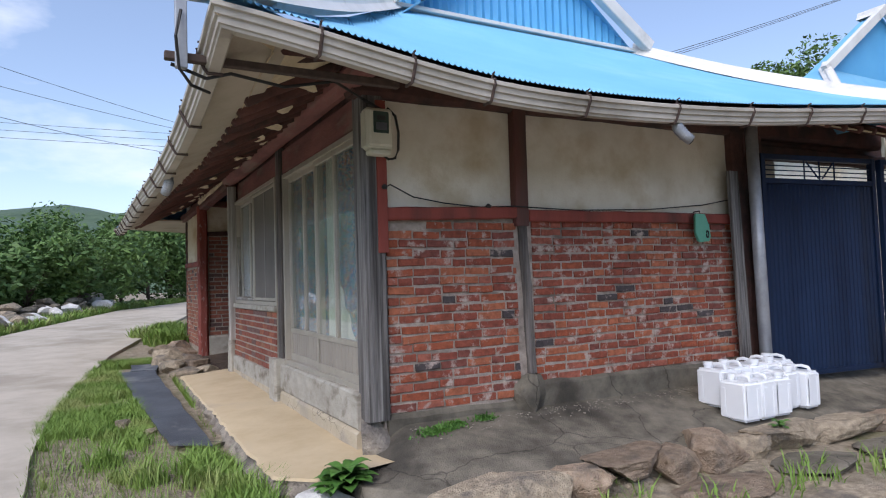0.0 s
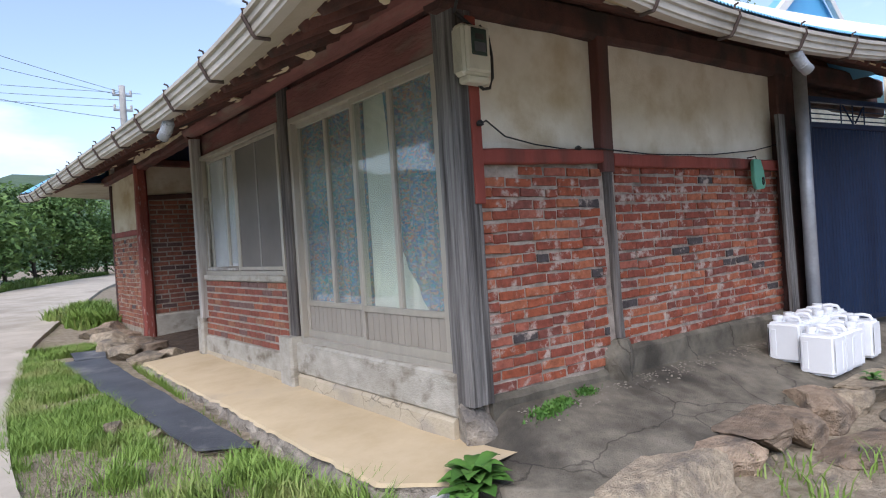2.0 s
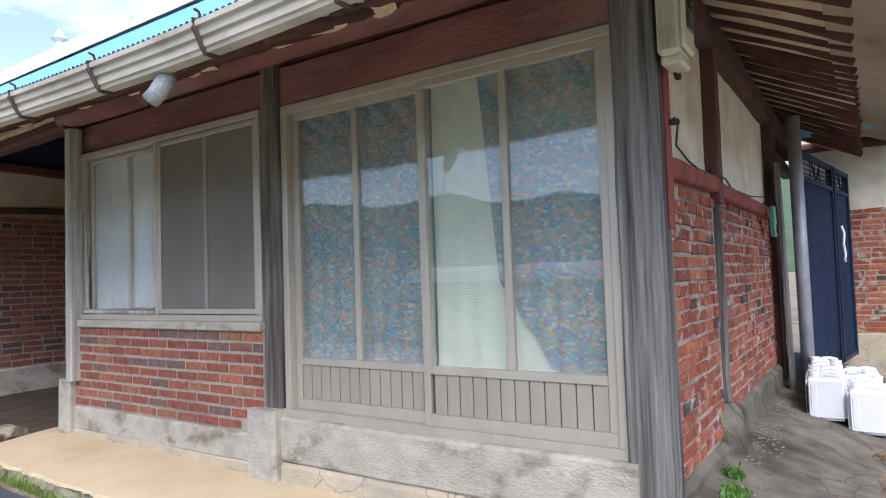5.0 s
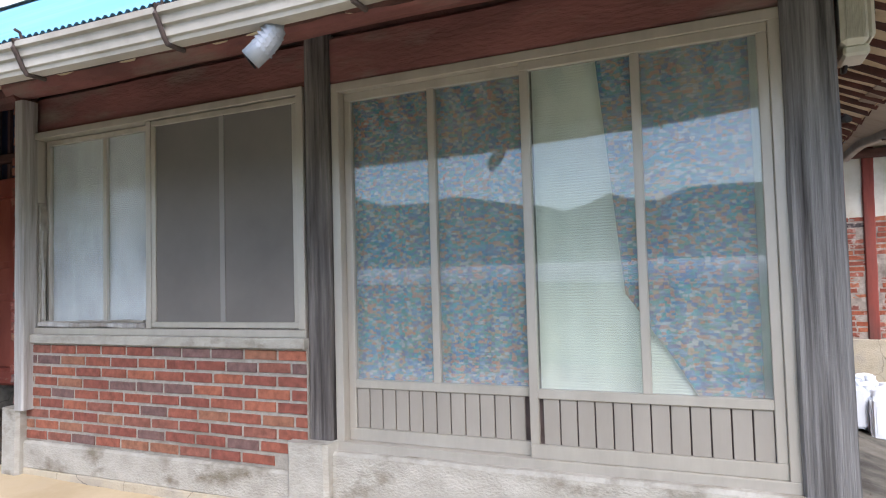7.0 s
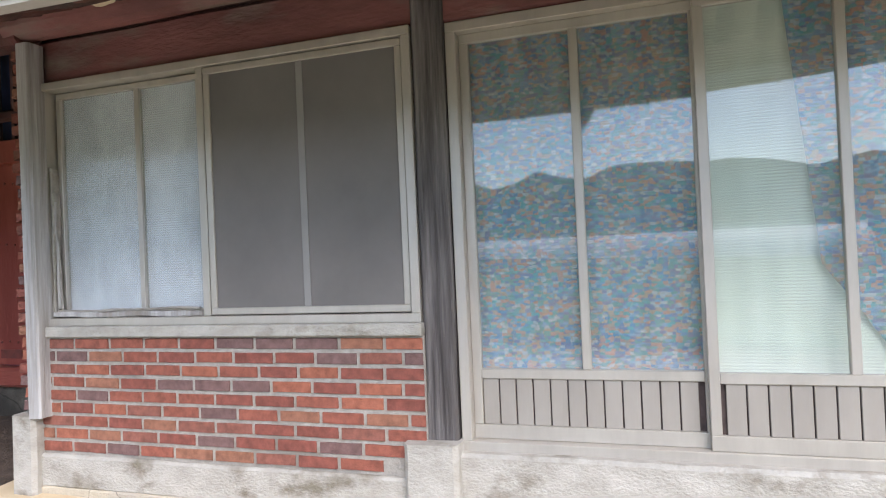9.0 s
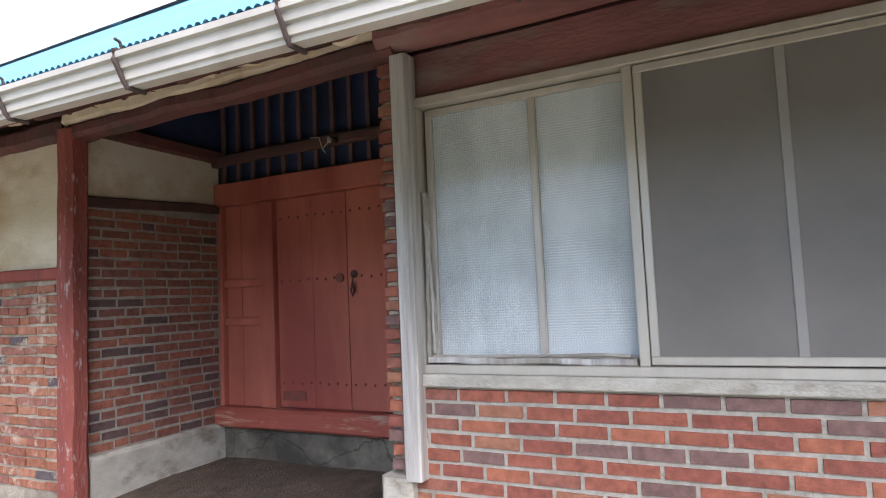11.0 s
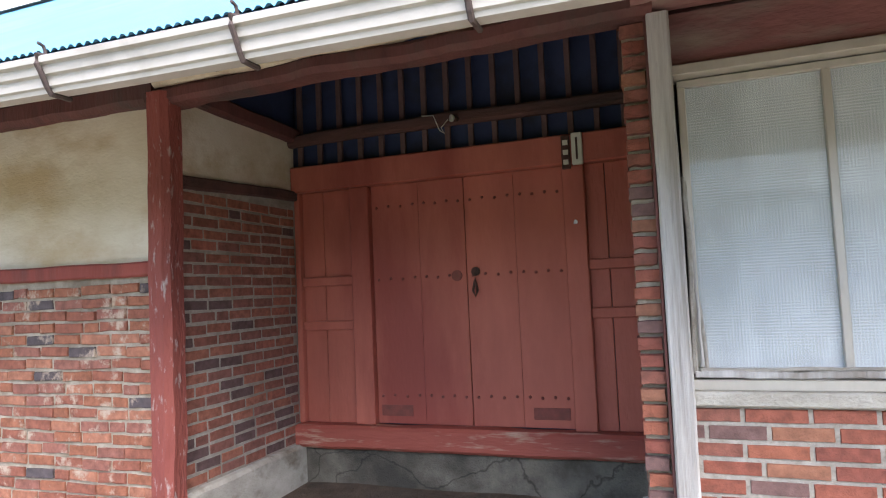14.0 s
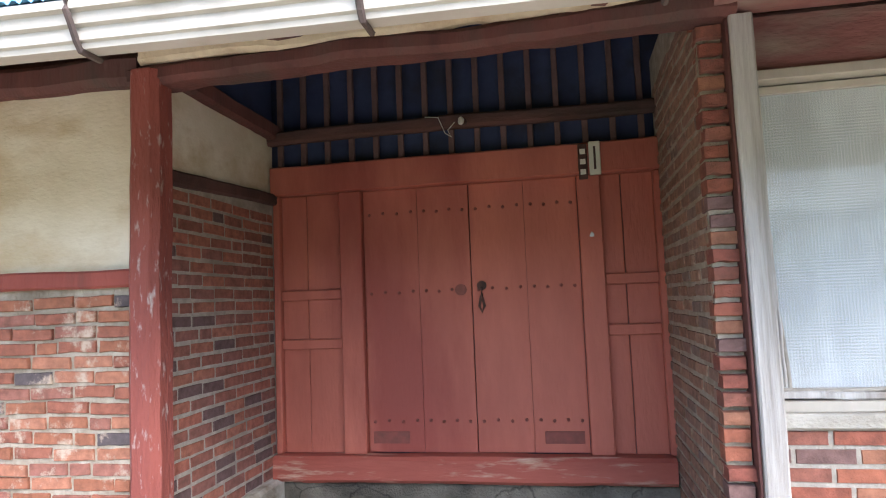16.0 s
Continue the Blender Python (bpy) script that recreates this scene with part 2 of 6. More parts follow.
M = {
    "brick_old": brick_mat("old red brick", RED_RAMP, (0.46, 0.37, 0.32), 0.54),
    "brick_window": brick_mat("wire-cut brick", WIN_RAMP, (0.4, 0.3, 0.25), 0.74),
    "brick_dark": brick_mat("dark brick", DARK_RAMP, (0.33, 0.27, 0.23), 0.72),
    "brick_left": brick_mat("faded orange brick", [(0.0, (0.44, 0.17, 0.095)), (0.25, (0.37, 0.135, 0.085)), (0.5, (0.47, 0.20, 0.12)), (0.72, (0.34, 0.14, 0.10)), (0.94, (0.12, 0.095, 0.095))], (0.48, 0.37, 0.28), 0.565),
    "mortar_old": mat("old mortar", (0.25, 0.21, 0.175), (0.46, 0.39, 0.33), 14, 0.95, 0.8, (0.17, 0.14, 0.115), 3),
    "mortar_tan": mat("tan mortar", (0.28, 0.235, 0.175), (0.44, 0.385, 0.30), 16, 0.95, 0.8, (0.22, 0.18, 0.13), 3, 0.4),
    "brick_dusty": brick_mat("dust-covered brown brick", [(0.0, (0.36, 0.20, 0.135)), (0.3, (0.40, 0.235, 0.16)), (0.6, (0.32, 0.19, 0.14)), (0.85, (0.25, 0.17, 0.135))], (0.42, 0.34, 0.25), 0.60),
    "mortar_pale": mat("pale mortar", (0.27, 0.245, 0.205), (0.40, 0.365, 0.31), 25, 0.95, 0.6, (0.22, 0.195, 0.16), 2.5, 0.4),
    "plaster": mat("cream plaster", (0.66, 0.61, 0.50), (0.79, 0.75, 0.65), 3.5, 0.95, 0.25, (0.56, 0.48, 0.34), 1.5, 0.5, fine=70),
    "paint_flaked": mat("flaking red paint on timber", (0.20, 0.052, 0.040), (0.30, 0.082, 0.060), 5, 0.8, 0.8, (0.48, 0.44, 0.40), 34, 0.17, (1, 1, 0.3), bdist=0.012),
    "iron_red": mat("rust under red paint", (0.15, 0.05, 0.038), (0.24, 0.065, 0.048), 20, 0.7, 0.3),
    "plaster_damp": mat("cream plaster with brown damp clouds", (0.60, 0.52, 0.37), (0.72, 0.66, 0.53), 3, 0.95, 0.3, (0.50, 0.39, 0.235), 1.9, 0.52, (1, 0.6, 1.3), fine=60),
    "paint_red": mat("worn red-brown paint", (0.21, 0.045, 0.032), (0.30, 0.07, 0.05), 5, 0.75, 0.4, (0.12, 0.045, 0.035), 2.2, 0.5, (1, 1, 0.25)),
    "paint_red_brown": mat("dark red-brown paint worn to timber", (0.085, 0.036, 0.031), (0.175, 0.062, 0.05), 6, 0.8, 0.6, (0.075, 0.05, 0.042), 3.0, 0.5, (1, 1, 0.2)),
    "gate_worn": mat("red oxide paint rubbed to bare wood", (0.27, 0.062, 0.042), (0.38, 0.10, 0.066), 5, 0.7, 0.5, (0.50, 0.36, 0.26), 19, 0.22, (1, 0.15, 1)),
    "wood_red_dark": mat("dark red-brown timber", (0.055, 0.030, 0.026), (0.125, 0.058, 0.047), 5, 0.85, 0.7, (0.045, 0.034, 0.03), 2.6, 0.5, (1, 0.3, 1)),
    "rafter_dark": mat("darker red rafter timber", (0.075, 0.034, 0.028), (0.15, 0.062, 0.048), 6, 0.85, 0.6, (0.05, 0.035, 0.03), 2.6, 0.5),
    "lintel": mat("blotched red-brown painted timber", (0.15, 0.064, 0.056), (0.29, 0.118, 0.102), 5, 0.8, 0.45, (0.23, 0.18, 0.145), 3.4, 0.48, (1, 0.3, 1), bdist=0.015),
    "gate_red": mat("flat red oxide gate paint", (0.36, 0.098, 0.065), (0.47, 0.138, 0.090), 3.5, 0.62, 0.3, (0.29, 0.064, 0.045), 1.3, 0.5, (1, 1, 0.25)),
    "wood_grey": mat("weathered grey timber", (0.045, 0.041, 0.038), (0.285, 0.272, 0.26), 38, 0.92, 1.0, (0.055, 0.049, 0.046), 9, 0.48, (1, 1, 0.03), bdist=0.014),
    "wood_dark_grey": mat("dark weathered timber", (0.045, 0.038, 0.035), (0.24, 0.215, 0.195), 26, 0.92, 1.0, (0.05, 0.042, 0.038), 6, 0.45, (1, 1, 0.05), bdist=0.014),
    "wood_white": mat("bleached whitish timber", (0.27, 0.245, 0.215), (0.52, 0.50, 0.47), 26, 0.88, 0.8, (0.25, 0.215, 0.175), 3, 0.36, (1, 1, 0.05)),
    "alu": mat("bronze anodised aluminium", (0.43, 0.39, 0.33), (0.52, 0.48, 0.41), 8, 0.42, 0.05, metal=0.35, stretch=(1, 1, 0.2)),
    "alu_panel": mat("beige sheet panel", (0.30, 0.268, 0.225), (0.36, 0.325, 0.275), 5, 0.5, 0.05, stretch=(1, 1, 0.3)),
    "concrete": mat("weathered pale concrete", (0.33, 0.305, 0.255), (0.48, 0.455, 0.395), 6, 0.95, 0.7, (0.20, 0.175, 0.13), 4.2, 0.36, (1, 1, 1.6)),
    "render_tan": mat("tan cement render", (0.40, 0.345, 0.25), (0.53, 0.46, 0.345), 5, 0.95, 0.7, (0.30, 0.27, 0.23), 2.5, 0.5, cracks=2.2),
    "slab": mat("tan concrete slab", (0.46, 0.36, 0.22), (0.58, 0.47, 0.31), 2.2, 0.9, 0.15, (0.38, 0.31, 0.22), 1.1, 0.35, fine=120),
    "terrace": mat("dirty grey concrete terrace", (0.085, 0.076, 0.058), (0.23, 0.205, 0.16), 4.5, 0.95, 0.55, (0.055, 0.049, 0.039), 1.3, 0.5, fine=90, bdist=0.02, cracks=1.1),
    "road": mat("pale concrete road", (0.42, 0.37, 0.295), (0.53, 0.475, 0.39), 2.2, 0.95, 0.3, (0.34, 0.295, 0.23), 0.7, 0.5, fine=110),
    "earth": mat("earth and gravel", (0.22, 0.175, 0.12), (0.42, 0.36, 0.27), 14, 1.0, 0.9, (0.16, 0.16, 0.07), 0.9, 0.4, fine=80, bdist=0.03),
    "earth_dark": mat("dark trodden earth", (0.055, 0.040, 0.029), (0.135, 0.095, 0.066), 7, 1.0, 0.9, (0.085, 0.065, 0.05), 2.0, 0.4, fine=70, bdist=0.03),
    "granite": mat("tan granite boulder", (0.26, 0.21, 0.15), (0.52, 0.43, 0.31), 20, 0.95, 0.9, (0.17, 0.15, 0.125), 4.0, 0.5, fine=90, bdist=0.03, random_tint=0.15),
    "rock_brown": mat("brown stone", (0.22, 0.16, 0.11), (0.42, 0.325, 0.235), 12, 0.95, 0.9, (0.13, 0.11, 0.09), 4, 0.5, fine=80, bdist=0.03, random_tint=0.25),
    "rock_pale": mat("pale grey granite", (0.48, 0.47, 0.45), (0.68, 0.67, 0.64), 30, 0.9, 0.6, (0.4, 0.39, 0.37), 3, 0.4, fine=140, random_tint=0.1),
    "mat_dark": mat("dark grey sheet", (0.055, 0.06, 0.07), (0.10, 0.11, 0.125), 3, 0.6, 0.35, (0.24, 0.235, 0.23), 1.9, 0.22),
    "roof_blue": mat("sky blue painted sheet", (0.165, 0.43, 0.66), (0.20, 0.48, 0.70), 1.5, 0.5, 0.05, (0.24, 0.51, 0.70), 0.8, 0.4, (1, 1, 1)),
    "gable_blue": mat("blue painted sheet", (0.10, 0.40, 0.72), (0.13, 0.45, 0.76), 1.5, 0.45, 0.05),
    "roof_white": mat("white painted ridge capping", (0.66, 0.65, 0.62), (0.76, 0.75, 0.72), 3, 0.5, 0.06, (0.5, 0.48, 0.44), 2, 0.3),
    "gutter": mat("off-white painted gutter", (0.42, 0.385, 0.325), (0.53, 0.49, 0.43), 3, 0.5, 0.08, (0.29, 0.255, 0.205), 1.6, 0.46),
    "strap": mat("dark iron strap", (0.05, 0.035, 0.03), (0.10, 0.07, 0.06), 20, 0.7, 0.3),
    "soffit": mat("beige soffit board", (0.40, 0.35, 0.27), (0.52, 0.46, 0.37), 3, 0.9, 0.15, (0.28, 0.22, 0.16), 1.5, 0.45),
    "clay_fill": mat("yellow clay plaster", (0.64, 0.53, 0.35), (0.78, 0.68, 0.49), 6, 0.95, 0.5, (0.46, 0.34, 0.21), 3, 0.4),
    "gate_blue": mat("navy painted steel", (0.005, 0.013, 0.038), (0.010, 0.025, 0.066), 4, 0.5, 0.15, (0.006, 0.009, 0.018), 2, 0.5, (1, 1, 0.15), spec=0.2),
    "pipe": mat("galvanised grey pipe", (0.30, 0.32, 0.35), (0.44, 0.46, 0.49), 10, 0.5, 0.1, metal=0.4),
    "plastic_white": mat("translucent white plastic", (0.74, 0.77, 0.81), (0.82, 0.85, 0.88), 2, 0.35, 0.03),
    "meter": mat("cream plastic meter box", (0.58, 0.56, 0.46), (0.66, 0.64, 0.53), 3, 0.4, 0.04, (0.48, 0.45, 0.36), 4, 0.3),
    "meter_glass": mat("dark green meter window", (0.03, 0.05, 0.045), (0.06, 0.09, 0.075), 6, 0.15, 0.02),
    "green_plastic": mat("green plastic", (0.10, 0.36, 0.25), (0.14, 0.42, 0.30), 4, 0.45, 0.1),
    "black": mat("black rubber", (0.012, 0.012, 0.012), (0.03, 0.03, 0.03), 10, 0.6, 0.1),
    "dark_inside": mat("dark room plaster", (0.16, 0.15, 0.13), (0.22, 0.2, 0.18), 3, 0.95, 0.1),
    "slat": mat("dark red-brown timber slat", (0.10, 0.06, 0.055), (0.16, 0.09, 0.08), 8, 0.8, 0.3),
    "iron": mat("rusty wrought iron", (0.05, 0.03, 0.025), (0.13, 0.06, 0.045), 25, 0.75, 0.4, metal=0.3),
    "glass": glass_mat("window glass", (0.95, 0.97, 0.96), 0.12, (0.60, 0.63, 0.60), 0.03, 1.85),
    "glass_pale": glass_mat("dusty pale glass", (0.97, 0.98, 0.98), 0.14, (0.80, 0.81, 0.80), 0.04, 1.26, 0.1),
    "cloth_white": mat("pale green-white curtain", (0.80, 0.85, 0.72), (0.86, 0.90, 0.80), 2, 0.95, 0.1),
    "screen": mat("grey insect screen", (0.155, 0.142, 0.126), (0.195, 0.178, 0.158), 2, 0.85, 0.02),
    "dimmed_stile": mat("aluminium dimmed as through the screen", (0.25, 0.235, 0.215), (0.29, 0.275, 0.25), 3, 0.8, 0.02),
    "wire": mat("grey wire", (0.10, 0.11, 0.12), (0.14, 0.15, 0.16), 5, 0.6, 0.0),
    # hazy shade under the blue roof, put into the colour
    "gloom": mat("bluish gloom under the sheet roof", (0.026, 0.036, 0.085), (0.044, 0.058, 0.12), 3, 0.7, 0.15, (0.025, 0.028, 0.045), 2.2, 0.5),
    "edge_rock": mat("dark grey rough masonry edge", (0.15, 0.13, 0.105), (0.40, 0.355, 0.29), 7, 0.95, 0.9, (0.10, 0.09, 0.085), 3, 0.5, fine=60, bdist=0.02),
    "field": mat("green field", (0.035, 0.065, 0.018), (0.08, 0.12, 0.035), 0.4, 1.0, 0.3, (0.05, 0.09, 0.03), 0.08, 0.5, fine=6, bdist=0.1),
    "blue_plastic": mat("blue plastic netting", (0.03, 0.08, 0.42), (0.05, 0.13, 0.55), 20, 0.4, 0.3),
    "leaf": mat("green leaf", (0.045, 0.13, 0.02), (0.10, 0.22, 0.04), 8, 0.6, 0.1, random_tint=0.2),
    "bush_leaf": mat("bush foliage", (0.055, 0.115, 0.03), (0.12, 0.21, 0.055), 1.2, 0.6, 0.1, (0.15, 0.25, 0.06), 0.5, 0.4),
    "grass": mat("grass blades", (0.12, 0.215, 0.035), (0.225, 0.34, 0.07), 3, 0.65, 0.05, (0.29, 0.32, 0.11), 1.3, 0.4),
    "bark": mat("bark", (0.06, 0.045, 0.035), (0.12, 0.09, 0.07), 12, 0.95, 0.7),
    "hill": mat("far wooded hill", (0.055, 0.095, 0.055), (0.10, 0.15, 0.085), 0.12, 1.0, 0.3, (0.075, 0.12, 0.09), 0.03, 0.5, fine=0.6, bdist=2.0),
    "pole": mat("grey concrete pole", (0.32, 0.31, 0.30), (0.42, 0.41, 0.39), 4, 0.9, 0.2),
}


def curtain_mat():
    m = mat("flowered curtain", (0.25, 0.3, 0.4), (0.3, 0.35, 0.4), 5, 0.95, 0.2)
    n, l = m.node_tree.nodes, m.node_tree.links
    b = n["Principled BSDF"]
    geo = n.new("ShaderNodeNewGeometry")
    mp = n.new("ShaderNodeMapping")
    mp.inputs["Scale"].default_value = (0.01, 29, 46)
    l.new(geo.outputs["Position"], mp.inputs["Vector"])
    vor = n.new("ShaderNodeTexVoronoi")
    vor.distance = "CHEBYCHEV"
    vor.inputs["Scale"].default_value, vor.inputs["Randomness"].default_value = 1.7, 0.75
    l.new(mp.outputs["Vector"], vor.inputs["Vector"])
    sep = n.new("ShaderNodeSeparateColor")
    l.new(vor.outputs["Color"], sep.inputs[0])
    r = n.new("ShaderNodeValToRGB")
    r.color_ramp.interpolation = "CONSTANT"
    cols = [(0.07, 0.20, 0.40), (0.08, 0.34, 0.38), (0.42, 0.46, 0.48), (0.50, 0.22, 0.16), (0.13, 0.15, 0.33), (0.42, 0.29, 0.20), (0.08, 0.28, 0.27), (0.18, 0.33, 0.50)]
    while len(r.color_ramp.elements) < len(cols):
        r.color_ramp.elements.new(0.5)
    for i, (e, c) in enumerate(zip(r.color_ramp.elements, cols)):
        e.position, e.color = i / len(cols), (*c, 1)
    l.new(sep.outputs[0], r.inputs["Fac"])
    big = n.new("ShaderNodeTexNoise")
    big.inputs["Scale"].default_value = 7
    l.new(geo.outputs["Position"], big.inputs["Vector"])
    rb = n.new("ShaderNodeValToRGB")
    rb.color_ramp.elements[0].position, rb.color_ramp.elements[1].position = 0.42, 0.6
    rb.color_ramp.elements[0].color, rb.color_ramp.elements[1].color = (0.10, 0.30, 0.46, 1), (0.52, 0.36, 0.30, 1)
    l.new(big.outputs["Fac"], rb.inputs["Fac"])
    mx = n.new("ShaderNodeMixRGB")
    mx.inputs[0].default_value = 0.25
    l.new(r.outputs["Color"], mx.inputs[1])
    l.new(rb.outputs["Color"], mx.inputs[2])
    l.new(mx.outputs["Color"], b.inputs["Base Color"])
    return m


M["curtain"] = curtain_mat()


def film_mat():
    """Frosted bubble film: bubble grid and the sheen of broad folds, both painted as tone."""
    m = mat("frosted bubble film", (0.50, 0.525, 0.525), (0.70, 0.715, 0.71), 2.2, 0.6, 0.05, (0.43, 0.45, 0.445), 1.6, 0.5, (1, 1.6, 0.5))
    n, l = m.node_tree.nodes, m.node_tree.links
    b = n["Principled BSDF"]
    col = b.inputs["Base Color"].links[0].from_socket
    geo = n.new("ShaderNodeNewGeometry")
    grid = n.new("ShaderNodeMath")
    grid.operation = "MAXIMUM"
    for k, axis in enumerate("YZ"):
        w = n.new("ShaderNodeTexWave")
        w.bands_direction = axis
        w.inputs["Scale"].default_value, w.inputs["Distortion"].default_value, w.inputs["Detail"].default_value = 27.0, 0.8, 1.0
        l.new(geo.outputs["Position"], w.inputs["Vector"])
        l.new(w.outputs["Fac"], grid.inputs[k])
    mr = n.new("ShaderNodeMapRange")
    mr.inputs["To Min"].default_value, mr.inputs["To Max"].default_value = 0.72, 1.08
    l.new(grid.outputs[0], mr.inputs["Value"])
    mx = n.new("ShaderNodeMixRGB")
    mx.blend_type, mx.inputs[0].default_value = "MULTIPLY", 1.0
    l.new(col, mx.inputs[1])
    l.new(mr.outputs["Result"], mx.inputs[2])
    l.new(mx.outputs["Color"], b.inputs["Base Color"])
    return m


M["film"] = film_mat()


# ---- building helpers ----
def mesh_of(bm, name, smooth=False):
    me = bpy.data.meshes.new(name)
    bmesh.ops.recalc_face_normals(bm, faces=bm.faces)
    bm.to_mesh(me)
    bm.free()
    if smooth:
        for p in me.polygons:
            p.use_smooth = True
    return me


def part(name, bm, material, parent=None, label="", smooth=False):
    me = mesh_of(bm, name, smooth)
    me.materials.append(material)
    ob = new(name, me)
    if parent:
        ob.parent = parent
    if label:
        ob["label"] = label
    return ob


def thing(name, label, category, group="", kind="", at=(0, 0, 0)):
    e = new(name)
    e.location = at
    e.empty_display_size = 0.1
    return tagged(e, label, category, group, kind)


def box(x0, x1, y0, y1, z0, z1, bevel=0.004, bm=None):
    """A box with eased edges, added to bm when given."""
    own = bmesh.new()
    bmesh.ops.create_cube(own, size=1, matrix=Matrix.LocRotScale(((x0 + x1) / 2, (y0 + y1) / 2, (z0 + z1) / 2), None, (abs(x1 - x0), abs(y1 - y0), abs(z1 - z0))))
    if bevel:
        bmesh.ops.bevel(own, geom=own.edges[:], offset=bevel, segments=1, affect="EDGES", clamp_overlap=True)
    return join(bm, own)


def join(bm, own):
    if bm is None:
        return own
    me = bpy.data.meshes.new("tmp")
    own.to_mesh(me)
    own.free()
    bm.from_mesh(me)
    bpy.data.meshes.remove(me)
    return bm


def rough_timber(p0, p1, w, d, wob=0.006, seg=14, bevel=0.012, seed=1, taper=1.0, bm=None):
    """A hewn timber from p0 to p1, section w by d, with uneven faces and rounded arrises."""
    own = bmesh.new()
    p0, p1 = Vector(p0), Vector(p1)
    axis = (p1 - p0).normalized()
    side = axis.cross(Vector((0, 0, 1)))
    if side.length < 0.2:
        side = Vector((1, 0, 0))
    side.normalize()
    up = side.cross(axis).normalized()
    rings = []
    for i in range(seg + 1):
        f = i / seg
        c = p0.lerp(p1, f)
        k = 1 + (taper - 1) * f
        ring = []
        hw, hd = w / 2 * k, d / 2 * k
        for a, b in ((-hw + bevel, -hd), (hw - bevel, -hd), (hw, -hd + bevel), (hw, hd - bevel), (hw - bevel, hd), (-hw + bevel, hd), (-hw, hd - bevel), (-hw, -hd + bevel)):
            q = c + side * a + up * b
            q += Vector(noise.noise_vector(q * 3.1 + Vector((seed, 0, 0)))) * wob + Vector(noise.noise_vector(q * 11 + Vector((seed, 3, 0)))) * wob * 0.4
            ring.append(own.verts.new(q))
        rings.append(ring)
    for r0, r1 in zip(rings, rings[1:]):
        for j in range(8):
            own.faces.new((r0[j], r0[(j + 1) % 8], r1[(j + 1) % 8], r1[j]))
    own.faces.new(rings[0][::-1])
    own.faces.new(rings[-1])
    return join(bm, own)


def log(p0, p1, r0, r1, wob=0.008, seg=10, sides=9, seed=1, bm=None):
    own = bmesh.new()
    p0, p1 = Vector(p0), Vector(p1)
    axis = (p1 - p0).normalized()
    side = axis.cross(Vector((0.13, 0.21, 1))).normalized()
    up = side.cross(axis)
    rings = []
    for i in range(seg + 1):
        f = i / seg
        c = p0.lerp(p1, f) + Vector(noise.noise_vector(Vector((seed * 7.3, f * 2.2, 0)))) * wob * 2
        ring = []
        for j in range(sides):
            an = 2 * math.pi * j / sides
            rr = (r0 + (r1 - r0) * f) * (1 + 0.12 * noise.noise(Vector((seed + j * 1.7, f * 5, 3))))
            ring.append(own.verts.new(c + (side * math.cos(an) + up * math.sin(an)) * rr))
        rings.append(ring)
    for a, b in zip(rings, rings[1:]):
        for j in range(sides):
            own.faces.new((a[j], a[(j + 1) % sides], b[(j + 1) % sides], b[j]))
    own.faces.new(rings[0][::-1])
    own.faces.new(rings[-1])
    return join(bm, own)


def tube(points, r, sides=8, bm=None):
    """A round tube along a line of points."""
    own = bmesh.new()
    pts = [Vector(p) for p in points]
    rings = []
    for i, p in enumerate(pts):
        d = (pts[min(i + 1, len(pts) - 1)] - pts[max(i - 1, 0)]).normalized()
        s = d.cross(Vector((0.11, 0.05, 1)))
        if s.length < 0.1:
            s = d.cross(Vector((1, 0, 0)))
        s.normalize()
        u = s.cross(d)
        rings.append([own.verts.new(p + (s * math.cos(2 * math.pi * j / sides) + u * math.sin(2 * math.pi * j / sides)) * r) for j in range(sides)])
    for a, b in zip(rings, rings[1:]):
        for j in range(sides):
            own.faces.new((a[j], a[(j + 1) % sides], b[(j + 1) % sides], b[j]))
    own.faces.new(rings[0][::-1])
    own.faces.new(rings[-1])
    return join(bm, own)


def rock(c, size, seed=1, sub=3, amount=0.35, flat=0.0, bm=None, p=4.0, turn=None):
    """An angular boulder: a displaced ball clipped by random planes."""
    own = bmesh.new()
    bmesh.ops.create_icosphere(own, subdivisions=sub, radius=1)
    rnd = random.Random(seed)
    planes = [(Vector((rnd.uniform(-1, 1), rnd.uniform(-1, 1), rnd.uniform(-0.6, 1))).normalized(), rnd.uniform(0.60, 0.98)) for _ in range(15)]
    if flat:
        planes.append((Vector((rnd.uniform(-0.1, 0.1), rnd.uniform(-0.1, 0.1), 1)).normalized(), flat))
    rot = Euler((0, 0, rnd.uniform(0, 6))).to_matrix() if sub < 4 else Matrix.Identity(3)
    if turn is not None:
        rot = Euler((0, 0, turn)).to_matrix()
    for v in own.verts:
        q = v.co.copy()
        q /= (abs(q.x) ** p + abs(q.y) ** p + abs(q.z) ** p) ** (1 / p)
        for nrm, d in planes:
            k = q.dot(nrm) - d
            if k > 0:
                q -= nrm * k
        q *= 1 + amount * 0.25 * noise.fractal(v.co * 1.7 + Vector((seed * 3.7, 0, 0)), 0.8, 2.0, 4) + amount * 0.10 * noise.noise(v.co * 6.5 + Vector((seed, 1, 0)))
        q = rot @ q
        v.co = Vector(c) + Vector((q.x * size[0], q.y * size[1], q.z * size[2]))
    return join(bm, own)


def curve_at(table, s):
    """Straight interpolation in a short table of (place, value), eased at the knots."""
    if s <= table[0][0]:
        return table[0][1]
    for (a, u), (b, v) in zip(table, table[1:]):
        if s <= b:
            return u + (v - u) * (s - a) / (b - a)
    return table[-1][1]


